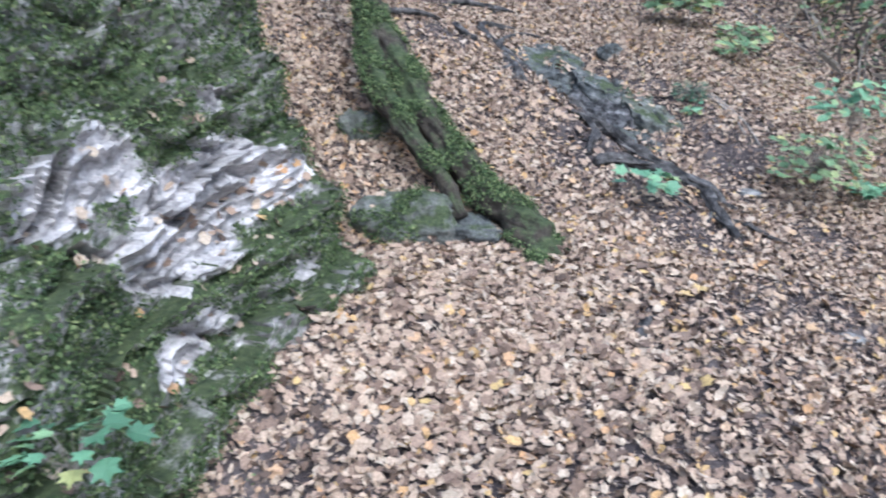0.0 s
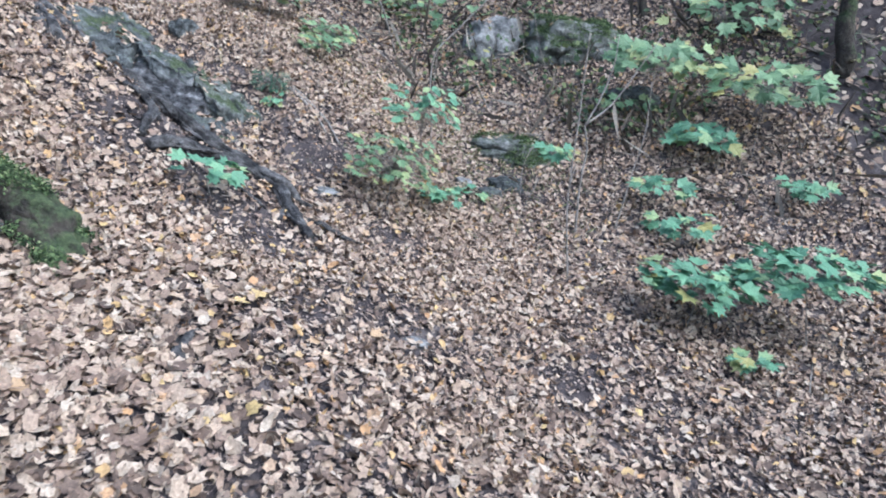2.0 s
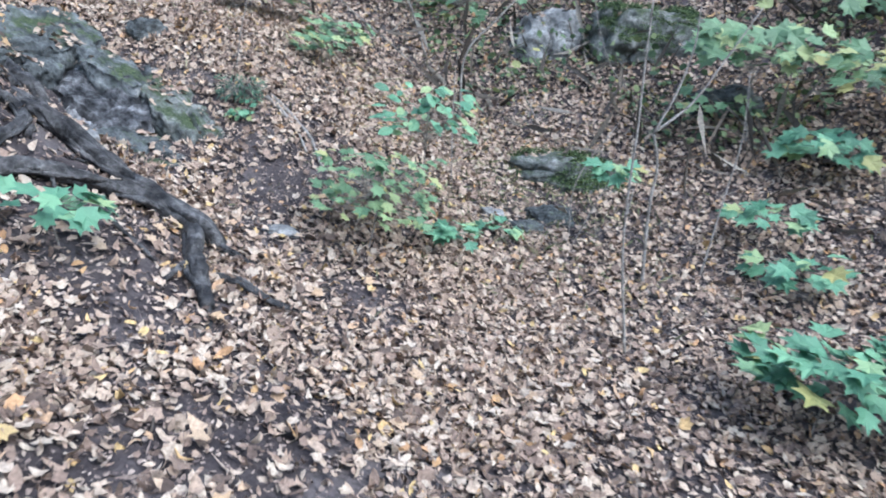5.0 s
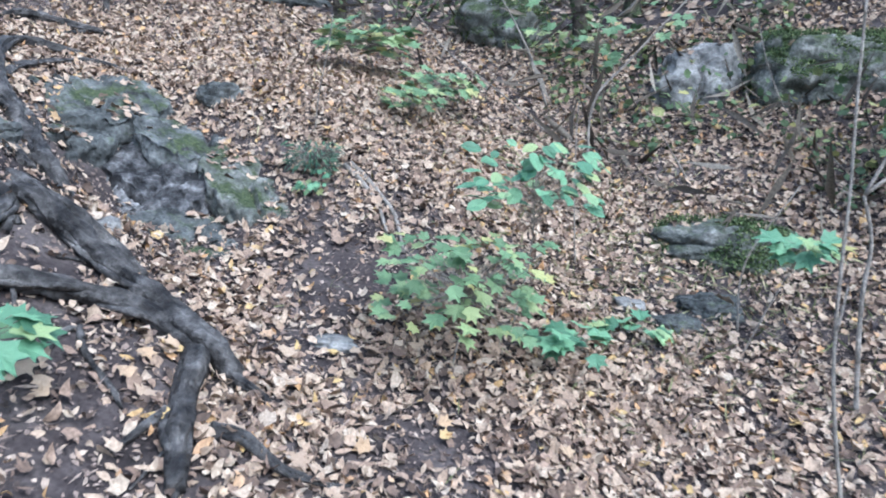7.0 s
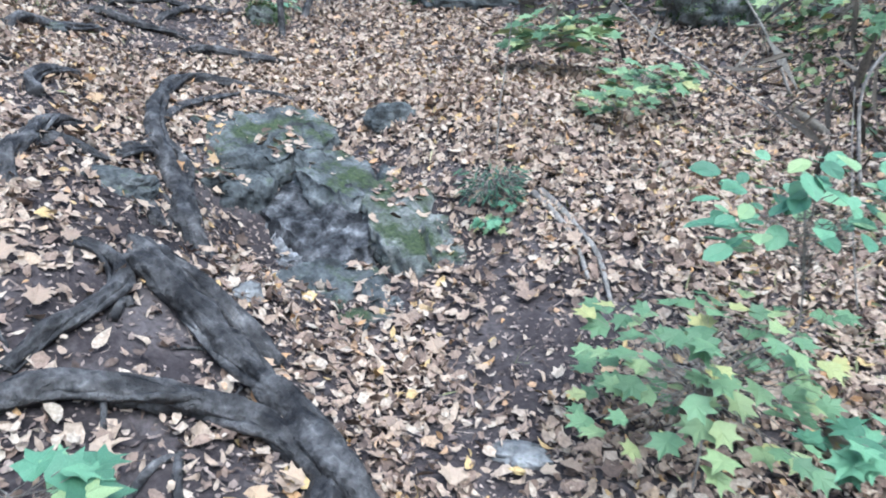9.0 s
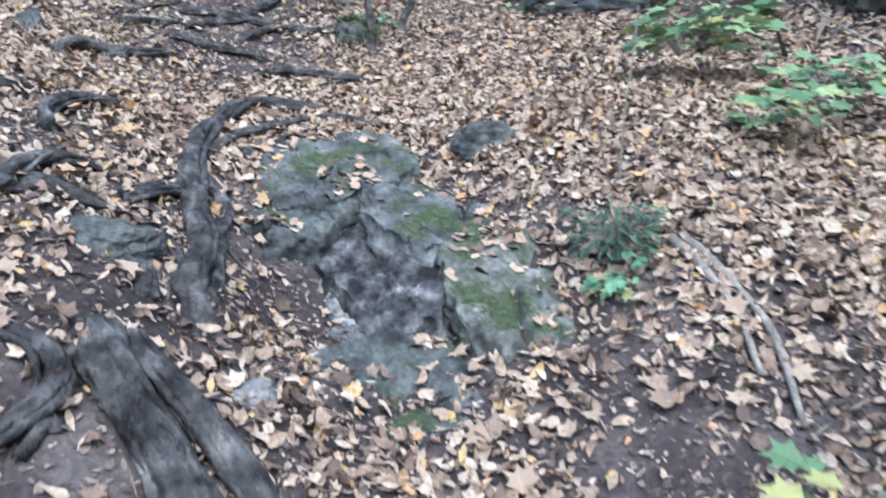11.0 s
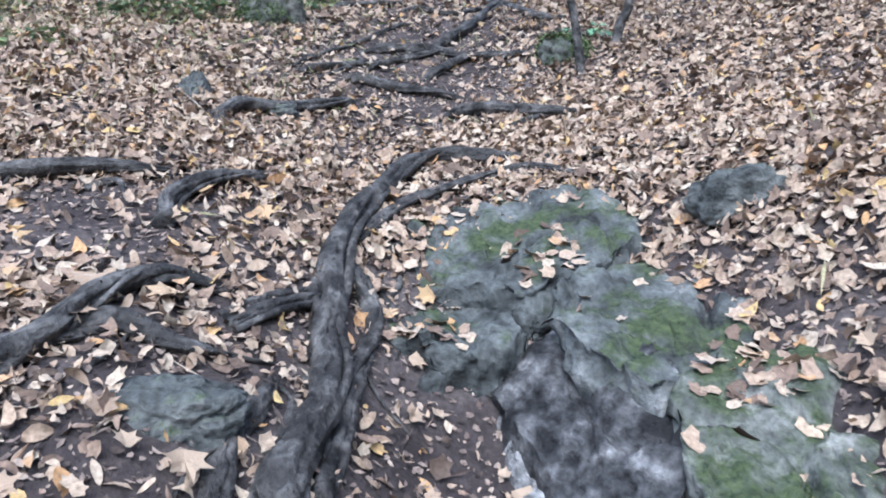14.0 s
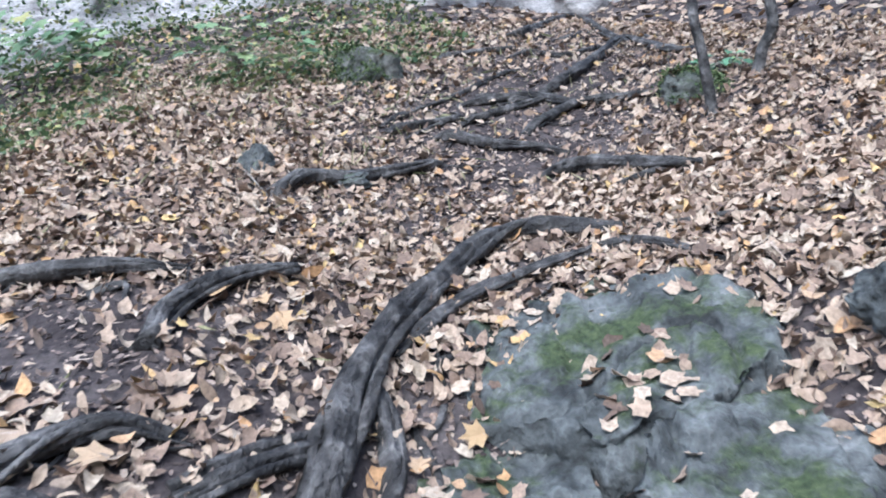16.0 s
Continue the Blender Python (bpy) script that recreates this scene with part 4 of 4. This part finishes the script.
# ---- leafy seedlings and shrubs ----
LEAVES = {
    "maple": [blade_mesh("maple_leaf", MAPLE, GREEN, 0.3, s) for s in range(3)],
    "pale": [blade_mesh("pale_leaf", MAPLE, PALE_GREEN, 0.3, s) for s in range(3)],
    "oval": [blade_mesh("oval_leaf", OVAL, GREEN, 0.3, s) for s in range(2)],
    "dark": [blade_mesh("dark_leaf", STRAP, DARK_GREEN, 0.3, s) for s in range(2)],
}
PLANT_WORDS = {
    "bush": ("bush", "leafy green bush with serrated leaves on thin stems", "bush"),
    "seedling": ("maple_seedling", "young green maple seedling with broad flat leaves", "seedling"),
    "shrub": ("shrub", "loose pale green shrub growing among dead leaves", "shrub"),
    "fern": ("evergreen_plant", "dark green evergreen plant on a mossy stone", "plant"),
    "ivy": ("ivy", "small green ivy sprig on the mossy rock", "ivy"),
}


def plant(kind, base, centre, count, width, leaf, seed):
    rng = random.Random(seed)
    count, leaf = int(count * (4.5 if kind == "bush" else 3.0)), leaf * (0.6 if kind == "bush" else 0.78)
    name, label, cat = PLANT_WORDS[kind]
    b = Vector(base)
    if kind != "ivy":
        b.z = float(hill(b.x, b.y)) - 0.01
    c = Vector(centre)
    if kind != "ivy":
        c.z = max(c.z, float(hill(c.x, c.y)) + 0.06)
    top = thing(name, b, label, cat, "low plants on the slope")
    bend = b.lerp(c, 0.5) + Vector((rng.uniform(-1, 1), rng.uniform(-1, 1), 0.3)) * 0.06
    part("stem", tube("stem", [b, bend, c], 0.006, 0.003, BARK, 6, 5, 0.1, seed=seed), top)
    tilt = Vector((0, 0, 1)).rotation_difference(Vector(slope(b.x, b.y))).to_matrix().to_4x4()
    verts, faces = [], []
    pool = LEAVES["dark"] if kind in ("fern", "ivy") else LEAVES["pale"] if kind == "shrub" else LEAVES["oval"] if kind == "bush" and seed % 2 == 0 else LEAVES["pale"] if kind == "bush" else LEAVES["maple"]
    for i in range(count):
        a, rr = rng.uniform(0, 2 * math.pi), width * math.sqrt(rng.random())
        p = c + Vector((math.cos(a) * rr, math.sin(a) * rr, rng.uniform(-0.55, 0.5) * width * (1.0 if kind in ("bush", "fern") else 0.6)))
        floor_z = float(hill(p.x, p.y)) + 0.04
        if kind != "ivy" and p.z < floor_z:
            p.z = floor_z + rng.uniform(0, 0.05)
        out = (p - c) * Vector((1, 1, 0))
        yaw = math.atan2(-out.x, out.y) + rng.uniform(-0.7, 0.7)
        s = leaf * rng.uniform(0.65, 1.2)
        ob = new("leaf", pool[rng.randrange(len(pool))])
        ob.parent = top
        ob.matrix_parent_inverse = top.matrix_world.inverted()
        ob.matrix_world = Matrix.Translation(p) @ tilt @ Euler((rng.uniform(-0.45, 0.2), rng.uniform(-0.4, 0.4), yaw)).to_matrix().to_4x4() @ Matrix.Diagonal((s, s, s, 1))
        root_pt = bend.lerp(c, rng.uniform(0.2, 1.0))
        for q0, q1 in ((root_pt, p),):
            d = (q1 - q0)
            if d.length < 1e-4:
                continue
            u = d.orthogonal().normalized() * 0.0016
            v = d.cross(u).normalized() * 0.0016
            k = len(verts)
            verts += [q0 + u, q0 + v, q0 - u - v, q1 + u * 0.6, q1 + v * 0.6, q1 - (u + v) * 0.6]
            faces += [(k, k + 1, k + 4, k + 3), (k + 1, k + 2, k + 5, k + 4), (k + 2, k, k + 3, k + 5)]
    part("leaf_stalk", mesh_from("leaf_stalk", verts, faces, BARK), top)


for n, row in enumerate(PLANTS):
    plant(*row, seed=n + 5)

# ---- thin saplings ----
for n, (pts, r, arms) in enumerate(STEMS):
    b = pts[0]
    pts = [(b[0], b[1], float(hill(b[0], b[1])) - 0.02)] + pts[1:]
    top = thing("sapling", pts[0], "thin bare grey-brown sapling with a forked stem" if len(arms) > 1 else "thin bare brown sapling stem", "sapling", "saplings on the slope")
    part("stem", tube("stem", pts, r, r * 0.6, BARK, 8, 6, 0.12, seed=n), top)
    for a in arms:
        part("branch", tube("branch", a, r * 0.75, r * 0.35, BARK, 7, 6, 0.12, seed=n + 3), top)


# ---- trees further up ----
def tree(pts, r, seed):
    rng = np.random.default_rng(seed)
    b = pts[0]
    pts = [(b[0], b[1], float(hill(b[0], b[1])) - 0.1)] + list(pts[1:])
    top = thing("tree", pts[0], "slim dark tree trunk growing on the wooded slope" if r < 0.05 else "grey-brown tree trunk standing in the woodland", "tree", "trees on the slope")
    part("trunk", tube("trunk", pts, r, r * 0.6, TRUNK if r > 0.05 else ROOT, 14, 7, 0.1, seed=seed), top)
    tip = Vector(pts[-1])
    ends = []
    for k in range(5):
        a = rng.uniform(0, 6.28)
        e = tip + Vector((math.cos(a) * 1.1, math.sin(a) * 1.1, rng.uniform(0.3, 1.2)))
        part("limb", tube("limb", [tip - Vector((0, 0, 0.3 * k * 0.4)), tip.lerp(e, 0.5) + Vector((0, 0, 0.15)), e], r * 0.4, r * 0.12, BARK, 6, 4, 0.1, seed=k), top)
        ends.append(e)
    c = np.array([tuple(ends[i]) for i in rng.integers(0, 5, 420)]) + rng.normal(0, 0.42, (420, 3))
    part("crown", scatter("crown", LEAF_FLAT, c, np.tile((0.0, 0.0, 1.0), (420, 1)), rng.uniform(0.07, 0.12, 420), CROWN, rng, 0.6, 0.4), top)


for n, (pts, r) in enumerate(TRUNKS):
    tree(pts, r, n + 3)

# ---- leaf litter, crumbs, moss and grass ----
rng = np.random.default_rng(7)


def keep_chance(x, y):
    k = 0.82 + 0.3 * np.sin(3.1 * x + 2 * np.sin(2.3 * y)) * np.sin(2.7 * y + 1.5 * np.sin(3.3 * x))
    k = np.clip(k, 0.55, 1)
    for a, b, s, q in BARE:
        k = k * (1 - q * np.exp(-((x - a) ** 2 + (y - b) ** 2) / (2 * s * s)))
    for name, corners, top, stone, depth, undercut in PLATES:
        a, b = corners_mid(corners)
        k = k * (1 - 0.75 * np.exp(-((x - a) ** 2 + (y - b) ** 2) / (2 * 0.24 ** 2)))
    for a, b, w, h, kind in rock_spots:
        if kind in ("slab", "block"):
            k = k * (1 - 0.72 * np.exp(-((x - a) ** 2 + (y - b) ** 2) / (2 * (0.3 * max(w, h)) ** 2)))
    return k


def litter(count, lo, hi, chance):
    x, y = rng.uniform(lo[0], hi[0], count), rng.uniform(lo[1], hi[1], count)
    ok = rng.random(count) < chance(x, y)
    x, y = x[ok], y[ok]
    return x, y


def carpet(name, label, cat, count, lo, hi, shape, size, mat, tilt, curl, up, chance):
    x, y = litter(count, lo, hi, chance)
    m = len(x)
    places = np.stack([x, y, hill(x, y) + rng.uniform(0.002, up, m)], -1)
    me = scatter(name, shape, places, slope(x, y), size[0] + (size[1] - size[0]) * rng.random(m) ** 1.5, mat, rng, tilt, curl)
    return tagged(new(name, me), label, cat, kind="stuff")


carpet("leaf_litter", "thick carpet of dry tan and brown fallen leaves", "leaves", 95000, (-9.5, -2.0), (4.8, 9.8), LEAF_FLAT, (0.035, 0.09), LITTER, 0.45, 1.4, 0.045, keep_chance)
carpet("oval_leaf_litter", "narrow curled brown fallen leaves among the carpet", "leaves", 90000, (-9.5, -2.0), (4.8, 9.8), LEAF_OVAL, (0.03, 0.075), LITTER, 0.55, 1.7, 0.045, keep_chance)
carpet("path_leaf_litter", "small brown and tan leaves trodden on the path", "leaves", 70000, (-6.5, 0.5), (0.5, 7.0), LEAF_OVAL, (0.025, 0.065), LITTER, 0.5, 1.5, 0.035, keep_chance)
carpet("leaf_drift", "deep drift of tan fallen leaves below the rock face", "leaves", 14000, (-3.7, -1.2), (-0.6, 2.4), LEAF_FLAT, (0.05, 0.11), LITTER, 0.35, 0.6, 0.05, lambda x, y: 0.9 * np.exp(-((x + 2.6) ** 2 + (y - 0.5) ** 2) / 1.0))
carpet("far_leaf_litter", "fallen leaves covering the woodland floor", "leaves", 42000, (-16.0, -6.0), (12.0, 17.0), LEAF_FLAT, (0.09, 0.17), LITTER, 0.3, 0.4, 0.04, lambda x, y: 1.0 * ((x < -9.4) | (x > 4.7) | (y > 9.7) | (y < -2.9)))
carpet("leaf_crumbs", "broken leaf crumbs and bits on damp soil", "leaves", 150000, (-8.5, -2.0), (3.5, 8.5), SCRAP, (0.012, 0.042), BROKEN, 0.35, 0.5, 0.02, lambda x, y: np.full_like(x, 0.95))
carpet("fine_twigs", "fine dry stalks and pine needles among leaves", "twigs", 9000, (-8.0, -2.0), (3.5, 8.5), SLIVER, (0.03, 0.09), BROKEN, 0.25, 0.1, 0.04, lambda x, y: np.full_like(x, 0.9))
carpet("grass_tufts", "thin dry grass tufts on the banks", "grass", 60000, (-11.0, 1.0), (5.0, 10.0), SLIVER, (0.05, 0.13), GRASS, 1.1, 0.1, 0.05,
       lambda x, y: 0.9 * np.exp(-((x + 8.2) ** 2 / 3.0 + (y - 4.2) ** 2 / 4.0)) + 0.9 * np.exp(-((x - 0.3) ** 2 + (y - 6.0) ** 2) / 1.2) + 0.3 * np.exp(-((x + 1.0) ** 2 + (y - 6.8) ** 2) / 1.5))

# leaves caught on the rocks
depsgraph = bpy.context.evaluated_depsgraph_get()
caught = [o for o in scene.objects if o.type == "MESH" and o.name.split(".")[0] in ("boulder", "mossy_boulder", "top_slab", "nose_block", "middle_slab", "mossy_slab", "low_slab", "chalk_patch")]
bpy.context.view_layer.update()
spots, normals = [], []
pick = random.Random(3)
for o in caught:
    m = o.matrix_world
    for pol in o.data.polygons:
        nn = (m.to_3x3() @ pol.normal).normalized()
        cc = m @ pol.center
        if nn.z > 0.75 and pick.random() < 300 * pol.area * (0.05 + 5.0 * max(0.0, noise.noise(cc * 2.6) - 0.08)) and cc.z > float(hill(cc.x, cc.y)) and pol.area > 0:
            spots.append(tuple(cc + nn * 0.006))
            normals.append(tuple(nn))
if spots:
    tagged(new("leaves_on_rocks", scatter("leaves_on_rocks", LEAF_FLAT, np.array(spots), np.array(normals), rng.uniform(0.05, 0.1, len(spots)), LITTER, rng, 0.25, 0.6)),
           "scattered tan leaves lying on the rock slabs", "leaves", kind="stuff")

# moss tufts and leaves on the rock face
gp = crag_grid.reshape(-1, 3)
du, dv = np.gradient(crag_grid, axis=0), np.gradient(crag_grid, axis=1)
gn = np.cross(du, dv).reshape(-1, 3)
gn /= np.linalg.norm(gn, axis=1, keepdims=True) + 1e-9
gn = np.where(gn[:, :1] < 0, -gn, gn)
mossy = np.array([noise.noise(Vector(p) * 1.7) + 0.5 * noise.noise(Vector(p) * 4.0) for p in gp])
idx = np.where((mossy > -0.3) & (crag_bare < -0.02) & (gp[:, 1] > -2.4))[0]
idx = rng.choice(idx, 100000)
pp = gp[idx] + rng.normal(0, 0.02, (len(idx), 3)) + gn[idx] * 0.012
tagged(new("moss", scatter("moss", SCRAP, pp, gn[idx], rng.uniform(0.012, 0.034, len(idx)), MOSS_TUFT, rng, 0.8, 0.5)), "thick green moss tufts on the pale rock face", "moss", kind="stuff")
flat = np.where((gn[:, 2] > 0.55) & (mossy < 0.1) & (gp[:, 1] > -2.4))[0]
idx = rng.choice(flat, 700)
tagged(new("leaves_on_ledges", scatter("leaves_on_ledges", LEAF_FLAT, gp[idx] + gn[idx] * 0.02, gn[idx], rng.uniform(0.05, 0.1, 700), LITTER, rng, 0.3, 0.6)), "dry leaves caught on the mossy rock ledges", "leaves", kind="stuff")

# moss on the upper side of the leaning trunk
bpy.context.view_layer.update()
tp, tn = [], []
for o in list(old.children) + [r for r in scene.objects if r.type == "MESH" and r.data.materials and r.data.materials[0] == STONE_MOSSY and r.name.startswith(("boulder", "mossy_boulder"))]:
    for pol in o.data.polygons:
        if pol.normal.z > 0.3 and pol.area > 0 and len(pol.vertices) < 5:
            c = o.matrix_world @ pol.center
            for k in range(int(pol.area * 22000 + pick.random())):
                if noise.noise(c * 3.5) > 0.0:
                    tp.append(tuple(c))
                    tn.append(tuple(pol.normal))
tp, tn = np.array(tp), np.array(tn)
tagged(new("moss_cushions", scatter("moss_cushions", SCRAP, tp + rng.normal(0, 0.02, tp.shape) + tn * 0.008, tn, rng.uniform(0.012, 0.03, len(tp)), MOSS_TUFT, rng, 0.8, 0.5)), "green moss cushions on the leaning trunk and boulders", "moss", kind="stuff")

# single leaves lying along the path
PIECES = [blade_mesh("fallen_leaf", MAPLE, LITTER_PIECE, 0.5, s) for s in range(4)]
lx, ly = rng.uniform(-4.6, -0.2, 280), rng.uniform(0.3, 5.6, 280)
ln = slope(lx, ly)
for i in range(280):
    ob = new("leaf", PIECES[i % 4])
    ob.parent = ground
    s = float(rng.uniform(0.06, 0.11))
    tip = Vector((0, 0, 1)).rotation_difference(Vector(ln[i])).to_matrix().to_4x4()
    ob.matrix_world = Matrix.Translation((lx[i], ly[i], float(hill(lx[i], ly[i])) + 0.04)) @ tip @ Euler((rng.uniform(-0.3, 0.3), rng.uniform(-0.3, 0.3), rng.uniform(0, 6.28))).to_matrix().to_4x4() @ Matrix.Diagonal((s, s, s, 1))

# undergrowth and brushwood that close the wood behind the slope
def thicket(name, label, cat, count, lo, hi, shape, size, mat, tilt, height, gate):
    ux, uy = rng.uniform(lo[0], hi[0], count), rng.uniform(lo[1], hi[1], count)
    clump = np.array([noise.noise(Vector((a * 0.8, b * 0.8, 1.0))) for a, b in zip(ux, uy)])
    ok = gate(ux, uy, clump)
    ux, uy = ux[ok], uy[ok]
    uh = rng.random(len(ux)) ** 1.5 * height(ux, uy)
    up = np.tile((0.0, -0.3, 1.0), (len(ux), 1)) if tilt < 1 else np.stack([np.ones(len(ux)), 0.3 * np.ones(len(ux)), np.zeros(len(ux))], -1)
    me = scatter(name, shape, np.stack([ux, uy, hill(ux, uy) + 0.03 + uh], -1), up, rng.uniform(*size, len(ux)), mat, rng, tilt, 0.4)
    return tagged(new(name, me), label, cat, kind="stuff")


def bank(x, y):
    return y > 7.4 - 0.25 * np.clip(x, -2, 4) + 1.6 * smooth(0.0, -2.5, x)


thicket("undergrowth", "dense green and yellow undergrowth on the wooded bank", "undergrowth", 36000, (-6.0, 5.5), (12.0, 17.0), LEAF_FLAT, (0.05, 0.12), WOODS, 0.6,
        lambda x, y: 0.2 + 0.3 * np.maximum(0, y - 7.0), lambda x, y, c: bank(x, y) & (c > 0.02))
thicket("bank_greenery", "green weeds covering the bank above the path", "weeds", 16000, (-13.0, 0.0), (-6.6, 7.0), LEAF_FLAT, (0.03, 0.075), WOODS, 0.6,
        lambda x, y: 0.07 + 0.4 * np.maximum(0, -x - 8.8), lambda x, y, c: (c > 0.02 + 0.2 * (x + 7.5)) & (x < -6.6 - 0.8 * np.maximum(0, y - 4.8)))
thicket("brushwood", "tangle of thin bare twigs on the wooded bank", "brushwood", 2600, (-4.0, 5.0), (10.0, 14.0), SLIVER, (0.15, 0.5), BRUSH, 1.6,
        lambda x, y: 0.25 + 0.05 * y, lambda x, y, c: bank(x, y + 1.0) & (c > -0.3))
